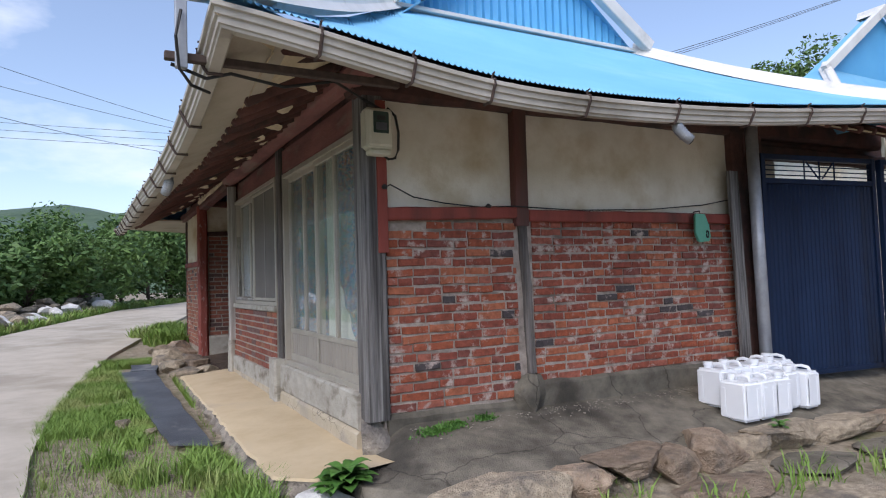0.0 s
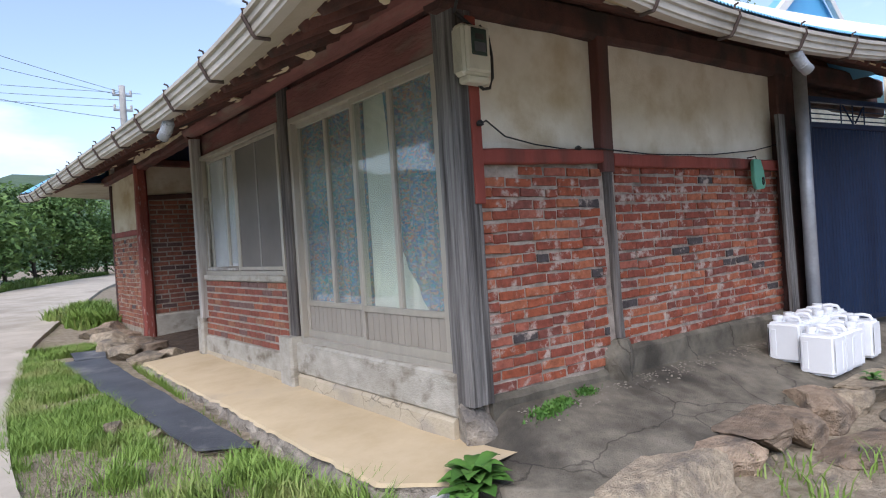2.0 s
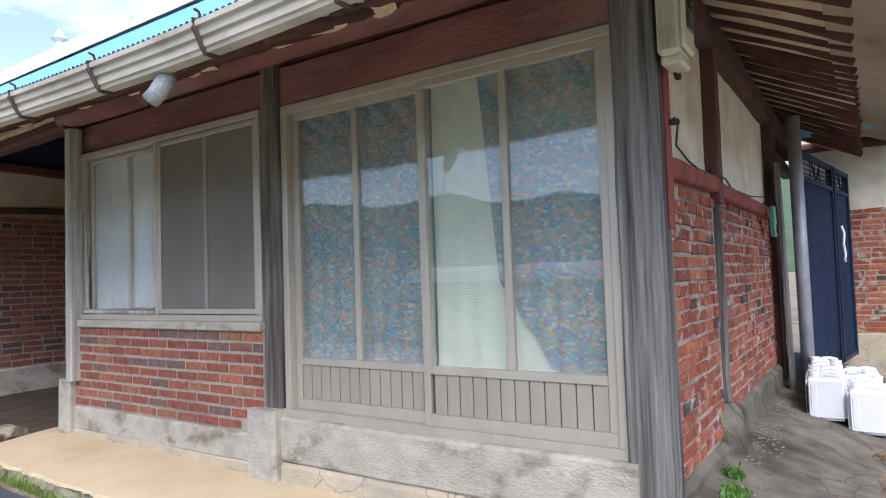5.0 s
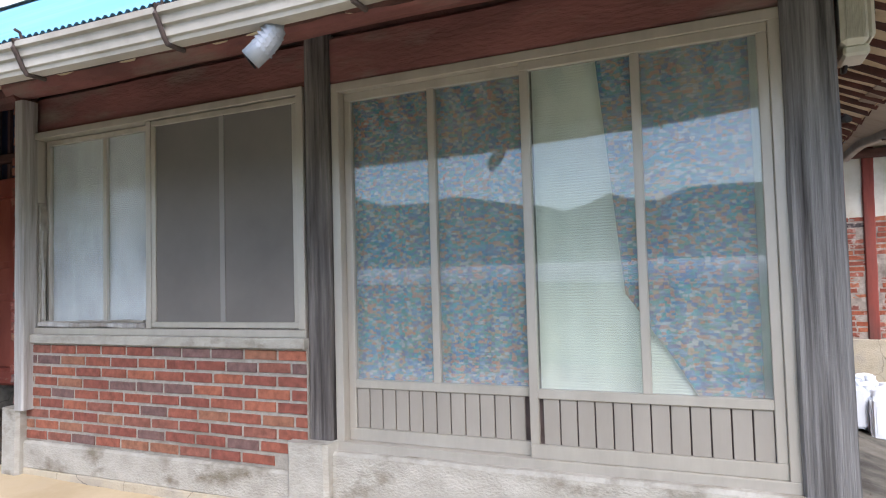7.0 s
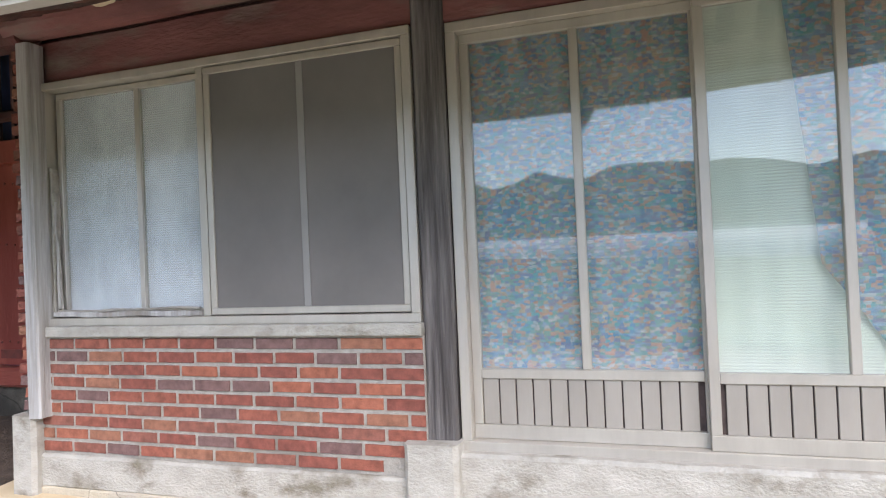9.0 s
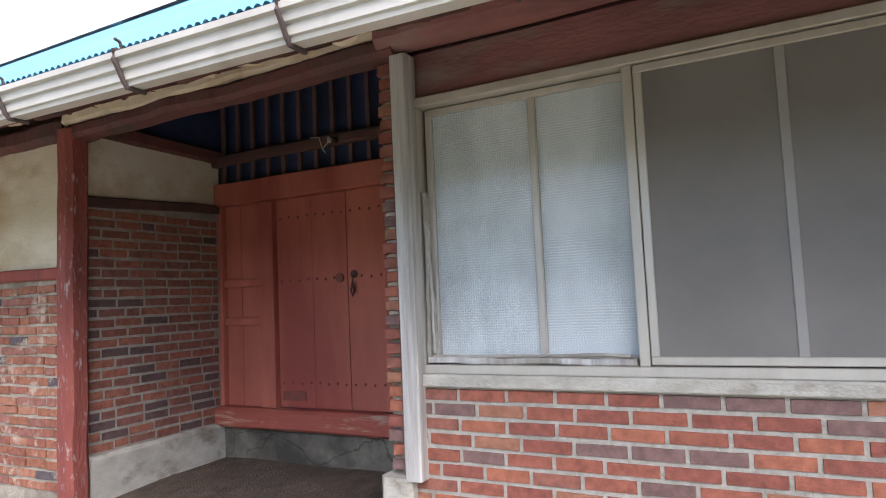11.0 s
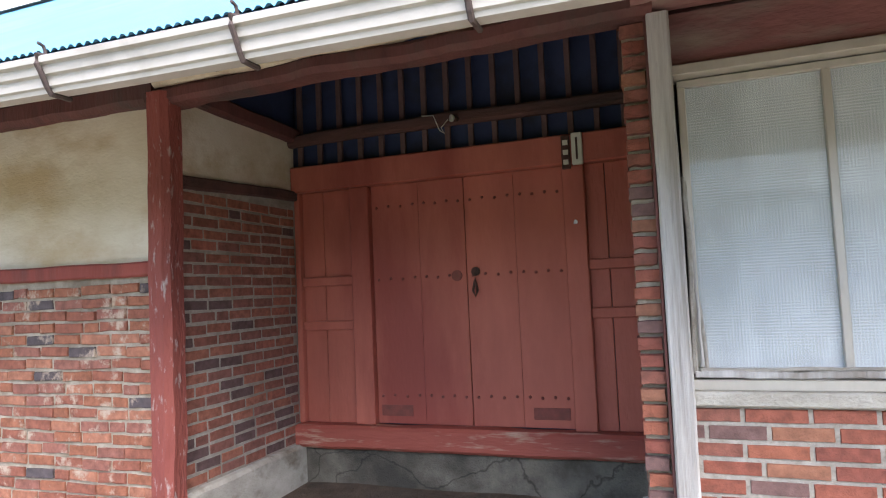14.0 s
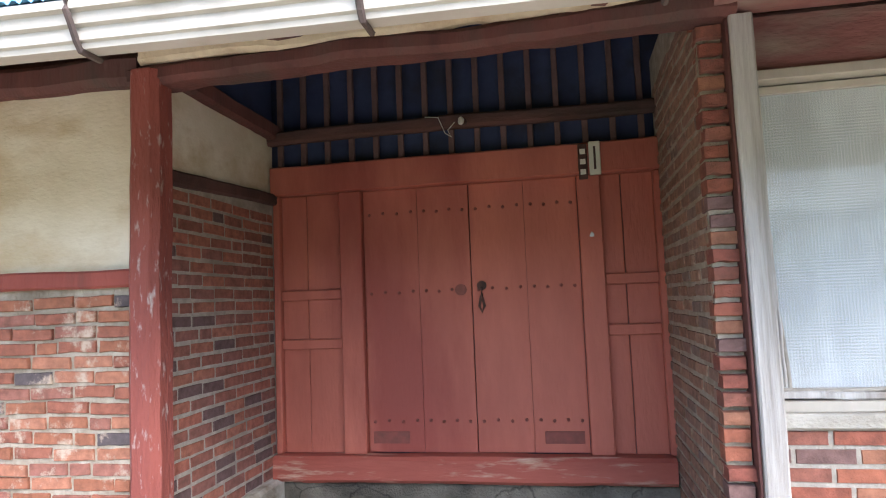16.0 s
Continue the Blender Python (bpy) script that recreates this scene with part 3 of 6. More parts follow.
def smooth_at(table, s, w=0.35):
    return sum(curve_at(table, s + w * k / 3) * c for k, c in zip((-3, -2, -1, 0, 1, 2, 3), (1, 2, 3, 4, 3, 2, 1))) / 16


# ---- ground and road ----
def ground_z(x, y):
    base = 0.03 * min(max(y, -12), 24)
    return base


def grid_sheet(xs, ys, zf):
    bm = bmesh.new()
    vs = [[bm.verts.new((x, y, zf(x, y))) for x in xs] for y in ys]
    for r0, r1 in zip(vs, vs[1:]):
        for i in range(len(xs) - 1):
            bm.faces.new((r0[i], r0[i + 1], r1[i + 1], r1[i]))
    return bm


def spread(lo, hi, step, far):
    mid = [lo + step * i for i in range(int((hi - lo) / step) + 1)]
    out = [lo - step * (1.6 ** k) * k for k in range(1, 14) if lo - step * (1.6 ** k) * k > -far]
    out2 = [hi + step * (1.6 ** k) * k for k in range(1, 14) if hi + step * (1.6 ** k) * k < far]
    return [-far] + out[::-1] + mid + out2 + [far]


def rough_ground(x, y):
    n = noise.fractal(Vector((x * 1.3, y * 1.3, 0)), 0.9, 2.0, 4)
    near = max(0.0, 1 - max(abs(x - 2) - 6, abs(y - 6) - 9, 0) / 4)
    return ground_z(x, y) + 0.022 * n * near - 0.02


part("ground", grid_sheet(spread(-3, 7, 0.1, 900), spread(-2, 16, 0.12, 900), rough_ground), M["earth"], smooth=True)
tagged(bpy.data.objects["ground"], "brown earth with gravel and patchy grass", "ground", kind="structure")

ROAD_R = [(-30, -0.9), (0, -0.35), (3, -0.36), (4.9, -0.40), (6.8, -0.42), (9.1, -0.13), (11.5, 0.18), (15.0, 1.05), (21.5, 2.75), (35, 7.5), (60, 20)]
ROAD_L = [(-30, -4.4), (0, -3.6), (9, -3.2), (16.2, -1.85), (21.3, -0.2), (34.8, 4.2), (60, 14.5)]


def road_mesh():
    bm = bmesh.new()
    ys = [-30 + 0.5 * i for i in range(181)]
    rows = []
    for y in ys:
        xl, xr = smooth_at(ROAD_L, y, 2.0), smooth_at(ROAD_R, y, 0.9) + 0.03 * noise.noise(Vector((y * 1.9, 3, 0)))
        z = ground_z(0, y) + 0.035
        row = [bm.verts.new((xl - 0.02, y, z - 0.2))] + [bm.verts.new((xl + (xr - xl) * k / 8, y, z + 0.02 * math.sin(math.pi * k / 8))) for k in range(9)] + [bm.verts.new((xr + 0.01, y, z - 0.2))]
        rows.append(row)
    for a, b in zip(rows, rows[1:]):
        for i in range(len(a) - 1):
            bm.faces.new((a[i], a[i + 1], b[i + 1], b[i]))
    return bm


tagged(part("road", road_mesh(), M["road"], smooth=False), "pale worn concrete village road with broken edge", "road", kind="structure")


part("field", grid_sheet([-140, -60, -30, -15, -8, -4.6], [-120, -40, -10, 5, 20, 40, 120], lambda x, y: ground_z(x, y) + 0.06 + (0.35 if x < -7 else 0.0)), M["field"], smooth=True)
tagged(bpy.data.objects["field"], "green field beyond the road", "field", kind="structure")

# ---- terrace of the house ----
def slab_z(x, y):
    return 0.24 + 0.014 * (y - 4) + 0.07 * (x - 0.95)


def terrace_a(edge=False):
    bm = bmesh.new()
    rows = []
    for i in range(121):
        y = 3.72 + (8.75 - 3.72) * i / 120
        xo = 0.95 + 0.03 * noise.noise(Vector((y * 2.2, 0, 5))) + 0.028 * noise.noise(Vector((y * 7, 0, 5))) + 0.012 * noise.noise(Vector((y * 21, 0, 5)))
        if y < 4.0:
            xo += (4.0 - y) * 0.9
        row = []
        for k in range(9):
            x = xo + (1.75 - xo) * k / 8
            row.append(bm.verts.new((x, y, slab_z(x, y) + 0.006 * noise.noise(Vector((x * 3, y * 3, 1))))))
        if edge:
            row = [bm.verts.new((xo + 0.02, y, slab_z(xo, y) - 0.012))]
            for dz, dx in ((0.015, 0.0), (0.05, -0.015), (0.10, -0.03), (0.16, -0.04), (0.22, -0.05), (0.34, -0.06)):
                w = noise.fractal(Vector((y * 5, dz * 14, 2)), 0.9, 2.0, 3)
                row.insert(0, bm.verts.new((xo + dx - 0.06 * w * (dz > 0.03), y, slab_z(xo, y) - dz)))
        else:
            row.insert(0, bm.verts.new((xo - 0.012, y, slab_z(xo, y) - 0.02)))
        rows.append(row)
    for a, b in zip(rows, rows[1:]):
        for i in range(len(a) - 1):
            bm.faces.new((a[i], a[i + 1], b[i + 1], b[i]))
    return bm


tagged(part("terrace_edge", terrace_a(True), M["edge_rock"]), "rough dark masonry edge of the slab", "terrace", kind="structure")
tagged(part("terrace_slab", terrace_a(), M["slab"], smooth=False), "tan cement slab along the window front", "terrace", kind="structure")


def terrace_b_z(x, y):
    f = min(max((4.0 - y) / 0.9, 0), 1)
    k = min(max((x - 1.45) / 0.45, 0), 1)
    z = 0.45 - 0.03 * (x - 2) * 0.35 - 0.25 * f + 0.012 * noise.noise(Vector((x * 2, y * 2, 4))) + 0.006 * noise.noise(Vector((x * 8, y * 8, 4)))
    return 0.225 + (z - 0.225) * k * k * (3 - 2 * k)


def terrace_b():
    bm = bmesh.new()
    rows = []
    for i in range(161):
        x = 1.35 + (7.9 - 1.35) * i / 160
        yo = 3.16 + 0.05 * noise.noise(Vector((x * 1.7, 2, 0)))
        if x < 1.6:
            yo += (1.6 - x) * 1.6
        row = [bm.verts.new((x, yo - 0.03, -0.1))]
        for k in range(9):
            y = yo + (4.15 - yo) * k / 8
            row.append(bm.verts.new((x, y, terrace_b_z(x, y))))
        rows.append(row)
    for a, b in zip(rows, rows[1:]):
        for i in range(len(a) - 1):
            bm.faces.new((a[i], a[i + 1], b[i + 1], b[i]))
    bm.faces.new(rows[0])
    return bm


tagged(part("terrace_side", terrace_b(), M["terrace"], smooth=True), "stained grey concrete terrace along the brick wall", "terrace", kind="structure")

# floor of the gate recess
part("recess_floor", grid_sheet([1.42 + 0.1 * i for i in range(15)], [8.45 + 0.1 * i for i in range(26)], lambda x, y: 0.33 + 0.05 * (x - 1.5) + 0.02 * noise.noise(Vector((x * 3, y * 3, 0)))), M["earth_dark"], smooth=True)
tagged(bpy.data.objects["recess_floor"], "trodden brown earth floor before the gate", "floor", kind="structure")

# ---- timber frame ----
def frame_member(name, bm, m, label, cat="beam"):
    return tagged(part(name, bm, m), label, cat, kind="structure")


frame_member("corner_post", rough_timber((1.65, 4.055, 0.485), (1.65, 4.055, 2.72), 0.16, 0.18, 0.005, 24, 0.012, 3), M["wood_grey"], "weathered grey corner post, red paint at its top", "post")
frame_member("corner_post_paint", box(1.668, 1.742, 3.952, 3.966, 1.60, 2.64, 0.004), M["paint_red"], "red-painted upper face of the corner post", "post")
frame_member("post_window", rough_timber((1.63, 6.225, 0.70), (1.63, 6.225, 2.74), 0.12, 0.14, 0.004, 20, 0.01, 5), M["wood_dark_grey"], "weathered grey post between window and sliding door", "post")
frame_member("post_white", rough_timber((1.535, 8.40, 0.74), (1.535, 8.40, 2.68), 0.10, 0.085, 0.003, 20, 0.008, 8), M["wood_white"], "bleached whitish timber post beside the window", "post")
frame_member("post_gate_left", rough_timber((1.52, 10.865, 0.28), (1.52, 10.865, 2.72), 0.15, 0.145, 0.008, 24, 0.03, 11), M["paint_flaked"], "round-edged red-painted post with flaking foot", "post")
frame_member("post_end", rough_timber((1.56, 12.96, 0.35), (1.56, 12.96, 2.66), 0.08, 0.12, 0.004, 14, 0.01, 14), M["wood_red_dark"], "dark timber post at the end of the wall", "post")
frame_member("lintel_beam_front", rough_timber((1.66, 4.13, 2.60), (1.66, 8.44, 2.60), 0.11, 0.25, 0.006, 40, 0.02, 21), M["lintel"], "dark red-brown timber lintel over the windows", "beam")
frame_member("eave_purlin_front", log((1.52, 3.6, 2.79), (1.52, 8.5, 2.79), 0.085, 0.09, 0.012, 40, 12, 22), M["lintel"], "round dark red purlin under the eaves", "beam")
frame_member("lintel_infill", box(1.64, 1.70, 4.1, 8.44, 2.715, 3.05, 0.004), M["rafter_dark"], "dark boarding between lintel and rafters", "board")
frame_member("lintel_infill_left", box(1.62, 1.68, 10.9, 13.0, 2.70, 3.1, 0.004), M["rafter_dark"], "dark boarding between plate and rafters", "board")
frame_member("side_infill", box(1.70, 7.9, 4.10, 4.15, 2.80, 3.12, 0.004), M["rafter_dark"], "dark boarding between plate and rafters", "board")
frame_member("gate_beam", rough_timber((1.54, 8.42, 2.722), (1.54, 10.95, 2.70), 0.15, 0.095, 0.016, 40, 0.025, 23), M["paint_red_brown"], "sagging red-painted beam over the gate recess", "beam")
frame_member("gate_beam_clay", rough_timber((1.50, 8.45, 2.84), (1.50, 10.9, 2.815), 0.07, 0.15, 0.024, 60, 0.02, 28), M["clay_fill"], "cracked yellow clay packed over the gate beam", "infill")
frame_member("eave_purlin_left", rough_timber((1.54, 10.9, 2.74), (1.54, 13.3, 2.76), 0.14, 0.14, 0.012, 24, 0.03, 24), M["paint_red_brown"], "red-painted timber plate over the left wall", "beam")
frame_member("side_plate", rough_timber((1.5, 4.03, 2.76), (7.9, 4.03, 2.84), 0.16, 0.2, 0.012, 40, 0.03, 25), M["wood_red_dark"], "dark timber wall plate over the plaster", "beam")
frame_member("gate_header", rough_timber((5.45, 4.10, 2.60), (8.2, 4.10, 2.62), 0.12, 0.14, 0.008, 20, 0.02, 27), M["wood_red_dark"], "dark timber header over the steel gate", "beam")
frame_member("gate_boarding", rough_timber((5.45, 4.12, 2.745), (8.2, 4.12, 2.765), 0.03, 0.16, 0.004, 20, 0.01, 28), M["wood_red_dark"], "dark boarding above the steel gate header", "board")
frame_member("mid_post_upper", rough_timber((2.86, 4.02, 1.80), (2.865, 4.02, 2.74), 0.12, 0.12, 0.004, 12, 0.008, 31), M["paint_red_brown"], "dark red-painted mid post between plaster panels", "post")
frame_member("mid_post_lower", rough_timber((2.925, 4.02, 0.68), (2.875, 4.02, 1.84), 0.075, 0.085, 0.009, 14, 0.012, 33), M["wood_dark_grey"], "split grey lower half of the mid post", "post")
frame_member("rail_left", rough_timber((1.73, 3.995, 1.865), (2.81, 3.995, 1.90), 0.07, 0.09, 0.008, 14, 0.01, 35), M["paint_red"], "bowed red-painted rail under the plaster", "beam")
frame_member("rail_right", rough_timber((2.92, 3.995, 1.88), (5.42, 3.995, 1.90), 0.07, 0.09, 0.008, 24, 0.01, 36), M["paint_red"], "bowed red-painted rail under the plaster", "beam")
frame_member("gate_jamb", rough_timber((5.64, 4.02, 0.40), (5.63, 4.02, 2.75), 0.30, 0.10, 0.005, 16, 0.012, 38), M["wood_red_dark"], "dark timber jamb behind the gate pole", "post")
frame_member("post_side_end", rough_timber((5.40, 4.02, 0.45), (5.39, 4.02, 2.8), 0.17, 0.13, 0.005, 16, 0.012, 37), M["wood_red_dark"], "dark timber post at the end of the brick wall", "post")

for i in range(9):
    y = 8.72 + 0.26 * i
    frame_member("rafter_end", log((1.445, y, 2.835), (1.60, y, 2.90), 0.042, 0.045, 0.004, 3, 10, 400 + i), M["paint_red_brown"], "sawn dark rafter end set in the clay over the gate", "rafter")
frame_member("edge_board", box(1.505, 1.60, 8.4435, 8.4545, 0.76, 2.68, 0.002), M["paint_red_brown"], "thin dark red board beside the bleached post", "board")
bm = bmesh.new()
f = bm.faces.new([bm.verts.new(p) for p in ((0.62, 13.16, 2.70), (0.50, 14.12, 2.62), (7.3, 18.4, 2.60), (7.3, 13.16, 2.72))])
ext = bmesh.ops.extrude_face_region(bm, geom=[f])
bmesh.ops.translate(bm, verts=[g for g in ext["geom"] if isinstance(g, bmesh.types.BMVert)], vec=(0, 0, 0.03))
frame_member("eave_boarding_end", bm, M["soffit"], "beige boarding under the far end of the eaves", "soffit")

# ---- walls ----
def wall(name, bm, m, label, cat="wall"):
    return tagged(part(name, bm, m), label, cat, kind="structure")


w_side = wall("wall_side", box(1.70, 5.45, 4.011, 4.16, 0.40, 1.86, 0), M["mortar_old"], "old red brick wall with uneven mortar under plaster")


def plaster_panel(u0, u1, z0, z1, axis, at, thick, seed):
    """A slightly bellied plaster field between timbers."""
    bm = bmesh.new()
    n, k = max(6, int((u1 - u0) / 0.06)), max(6, int((z1 - z0) / 0.06))
    vs = []
    for j in range(k + 1):
        row = []
        for i in range(n + 1):
            u, z = u0 + (u1 - u0) * i / n, z0 + (z1 - z0) * j / k
            d = 0.010 * noise.noise(Vector((u * 1.7 + seed, z * 2.1, seed))) + 0.003 * noise.noise(Vector((u * 9, z * 9, seed)))
            row.append(bm.verts.new((u, at - d, z) if axis == "y" else (at - d, u, z)))
        vs.append(row)
    for a, b in zip(vs, vs[1:]):
        for i in range(n):
            bm.faces.new((a[i], a[i + 1], b[i + 1], b[i]))
    ext = bmesh.ops.extrude_face_region(bm, geom=bm.faces[:])
    off = Vector((0, thick, 0)) if axis == "y" else Vector((thick, 0, 0))
    bmesh.ops.translate(bm, verts=[g for g in ext["geom"] if isinstance(g, bmesh.types.BMVert)], vec=off)
    return bm


wall("plaster_side_left", plaster_panel(1.72, 2.82, 1.86, 2.72, "y", 4.03, 0.1, 2), M["plaster"], "cream plaster field stained and chipped at its foot")
wall("plaster_side_right", plaster_panel(2.90, 5.42, 1.86, 2.80, "y", 4.03, 0.1, 5), M["plaster"], "cream plaster field with faint stains")
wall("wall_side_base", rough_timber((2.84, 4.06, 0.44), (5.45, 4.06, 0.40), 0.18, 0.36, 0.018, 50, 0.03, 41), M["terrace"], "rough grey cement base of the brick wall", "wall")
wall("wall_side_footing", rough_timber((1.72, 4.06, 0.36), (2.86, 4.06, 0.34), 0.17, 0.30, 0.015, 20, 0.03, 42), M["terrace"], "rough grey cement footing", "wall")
wall("mid_post_stone", rock((2.90, 3.98, 0.52), (0.15, 0.10, 0.19), 15, 4, 0.3, 0.8), M["terrace"], "rough stone under the mid post", "stone")

w_win = wall("wall_window", box(1.5595, 1.72, 6.29, 8.44, 0.5, 1.15, 0), M["mortar_pale"], "neat red brick wall under the window, pale joints")
wall("window_bench", box(1.53, 1.74, 6.29, 8.45, 1.15, 1.205, 0.006), M["concrete"], "cement sill along the top of the brick wall", "sill")
wall("plinth_window", rough_timber((1.62, 6.20, 0.46), (1.62, 8.50, 0.46), 0.17, 0.17, 0.004, 40, 0.012, 43), M["concrete"], "grey cement plinth with damp stains", "plinth")
wall("plinth_window_foot", rough_timber((1.63, 6.20, 0.31), (1.63, 8.50, 0.31), 0.19, 0.18, 0.012, 40, 0.03, 44), M["render_tan"], "flaking tan render at the foot of the plinth", "plinth")
wall("plinth_door", rough_timber((1.63, 4.10, 0.535), (1.63, 6.15, 0.535), 0.17, 0.25, 0.004, 40, 0.015, 45), M["concrete"], "grey cement plinth with damp stains under the sliding door", "plinth")
wall("plinth_door_foot", rough_timber((1.64, 4.12, 0.32), (1.64, 6.15, 0.33), 0.20, 0.18, 0.008, 40, 0.03, 46), M["render_tan"], "tan render at the foot of the plinth", "plinth")
wall("pedestal_window", rough_timber((1.60, 6.26, 0.26), (1.60, 6.26, 0.705), 0.22, 0.24, 0.004, 10, 0.02, 47), M["concrete"], "grey cement pedestal under the post", "plinth")
wall("pedestal_white", rough_timber((1.60, 8.50, 0.26), (1.60, 8.50, 0.75), 0.22, 0.16, 0.004, 10, 0.02, 48), M["concrete"], "pale cement pedestal under the white post", "plinth")
wall("corner_stone", rock((1.655, 4.04, 0.35), (0.14, 0.135, 0.15), 5, 4, 0.15, 0.97, None, 9.0, 0.0), M["edge_rock"], "squared stone under the corner post", "stone")

w_rec_r = wall("wall_recess_right", box(1.575, 2.80, 8.457, 8.546, 0.3, 3.0, 0), M["mortar_tan"], "brick side wall of the gate recess, raw brick ends")
w_rec_l = wall("wall_recess_left", box(1.60, 2.80, 10.866, 11.0, 0.3, 2.30, 0), M["mortar_pale"], "dark brick side wall of the gate recess")
wall("plaster_recess", plaster_panel(1.60, 2.74, 2.30, 2.76, "y", 10.872, 0.1, 7), M["plaster_damp"], "cream plaster field over the brick in the recess")
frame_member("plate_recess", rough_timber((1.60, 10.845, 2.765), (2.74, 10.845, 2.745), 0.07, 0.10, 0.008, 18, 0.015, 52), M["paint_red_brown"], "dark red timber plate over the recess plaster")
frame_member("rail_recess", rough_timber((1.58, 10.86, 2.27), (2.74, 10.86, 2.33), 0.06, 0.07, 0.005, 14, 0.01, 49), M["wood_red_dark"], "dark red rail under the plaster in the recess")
wall("plinth_recess", rough_timber((1.60, 10.87, 0.46), (2.74, 10.87, 0.46), 0.12, 0.36, 0.006, 14, 0.02, 50), M["concrete"], "grey cement foot of the recess wall", "plinth")
w_left = wall("wall_left", box(1.534, 1.68, 10.95, 12.95, 0.25, 1.82, 0), M["mortar_tan"], "faded orange brick wall with smeared mortar")
wall("plaster_left", plaster_panel(10.94, 12.93, 1.82, 2.72, "x", 1.545, 0.1, 9), M["plaster_damp"], "cream plaster with brown damp clouds")
frame_member("rail_wall_left", rough_timber((1.53, 10.94, 1.81), (1.53, 12.95, 1.83), 0.07, 0.08, 0.006, 20, 0.01, 51), M["paint_red"], "red-painted rail under the plaster")
# plain walls that close the house
wall("wall_end", box(1.56, 6.3, 13.0, 13.15, 0.2, 3.15, 0), M["plaster"], "plain plaster end wall")
wall("wall_back", box(6.15, 6.3, 4.2, 13.0, 0.2, 2.8, 0), M["plaster"], "plain plaster back wall")
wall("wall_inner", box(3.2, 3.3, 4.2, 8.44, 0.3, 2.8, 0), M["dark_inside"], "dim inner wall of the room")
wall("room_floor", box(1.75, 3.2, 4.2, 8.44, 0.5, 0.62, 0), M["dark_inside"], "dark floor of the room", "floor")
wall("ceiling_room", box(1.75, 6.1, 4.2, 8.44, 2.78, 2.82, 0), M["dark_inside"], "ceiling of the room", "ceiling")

# ---- roof ----
EAVE_A = [(2.6, 2.78), (2.93, 2.70), (3.4, 2.57), (4.0, 2.48), (4.6, 2.43), (5.5, 2.40), (6.5, 2.40), (8.0, 2.41), (10.0, 2.43), (12.5, 2.48), (14.2, 2.62)]
EAVE_AX = [(2.9, 0.46), (4.5, 0.45), (6.0, 0.43), (8.0, 0.38), (10.0, 0.36), (14.2, 0.33)]
EAVE_B = [(0.45, 2.70), (0.96, 2.63), (1.47, 2.55), (1.95, 2.495), (2.65, 2.485), (3.42, 2.515), (4.2, 2.57), (4.9, 2.64), (6.9, 2.85)]
RIDGE_X, RIDGE_Z, GABLE_Y, GABLE_Z, CORNER_Y, FAR_Y, RIDGE_END = 4.0, 5.05, 5.4, 4.0, 2.93, 14.2, 18.5
HIP_X, HIP_R = 2.45, 5.6


def za(y):
    return smooth_at(EAVE_A, y, 0.4)


def xa(y):
    return smooth_at(EAVE_AX, y, 0.5)


def zb(x):
    return smooth_at(EAVE_B, x, 0.4)


def wave(s):
    return 0.008 * math.sin(2 * math.pi * s / 0.036)


def roof_west():
    bm = bmesh.new()
    step = 0.012
    n = int((RIDGE_END - CORNER_Y) / step)
    vs = []
    for j in range(9):
        v = j / 8
        row = []
        for i in range(n + 1):
            y = CORNER_Y + step * i
            x0 = xa(y) + 0.05
            x = x0 + (RIDGE_X - x0) * v
            lo = CORNER_Y + (GABLE_Y - CORNER_Y) * min((x - x0) / (HIP_X - x0), 1) if x < HIP_X else GABLE_Y - 0.18
            hi = FAR_Y + (RIDGE_END - FAR_Y) * v
            yy = min(max(y, lo), hi)
            z = (za(yy) + 0.045) * (1 - v) + RIDGE_Z * v - 0.06 * math.sin(math.pi * v)
            row.append(bm.verts.new((x, yy, z + wave(y))))
        vs.append(row)
    for a, b in zip(vs, vs[1:]):
        for i in range(n):
            bm.faces.new((a[i], a[i + 1], b[i + 1], b[i]))
    bmesh.ops.dissolve_degenerate(bm, dist=0.0005, edges=bm.edges)
    return bm


def roof_side():
    bm = bmesh.new()
    step = 0.012
    x0, x1 = 0.5, 6.95
    n = int((x1 - x0) / step)
    vs = []
    for j in range(6):
        v = j / 5
        row = []
        for i in range(n + 1):
            x = x0 + step * i
            y = CORNER_Y + 0.05 + (GABLE_Y - CORNER_Y - 0.05) * v
            lo, hi = x0 + (HIP_X - x0) * v, x1 + (HIP_R - x1) * v
            xx = min(max(x, lo), hi)
            z = (zb(xx) + 0.055) * (1 - v) + GABLE_Z * v - 0.05 * math.sin(math.pi * v)
            row.append(bm.verts.new((xx, y, z + wave(x))))
        vs.append(row)
    for a, b in zip(vs, vs[1:]):
        for i in range(n):
            bm.faces.new((a[i], a[i + 1], b[i + 1], b[i]))
    bmesh.ops.dissolve_degenerate(bm, dist=0.0005, edges=bm.edges)
    return bm


roof = thing("roof", "sky blue corrugated sheet roof with white cappings", "roof", kind="structure")
part("roof_sheet", roof_west(), M["roof_blue"], roof)
part("roof_sheet", roof_side(), M["roof_blue"], roof)
bm = bmesh.new()
for q in (((RIDGE_X, GABLE_Y - 0.18, RIDGE_Z), (RIDGE_X, RIDGE_END, RIDGE_Z), (7.4, RIDGE_END, 2.7), (7.0, CORNER_Y, 2.85), (HIP_R, GABLE_Y, GABLE_Z)),
          ((RIDGE_X, RIDGE_END, RIDGE_Z), (0.38, 14.2, 2.66), (7.4, RIDGE_END, 2.7))):
    bm.faces.new([bm.verts.new(p) for p in q])
part("roof_back", bm, M["roof_blue"], roof)


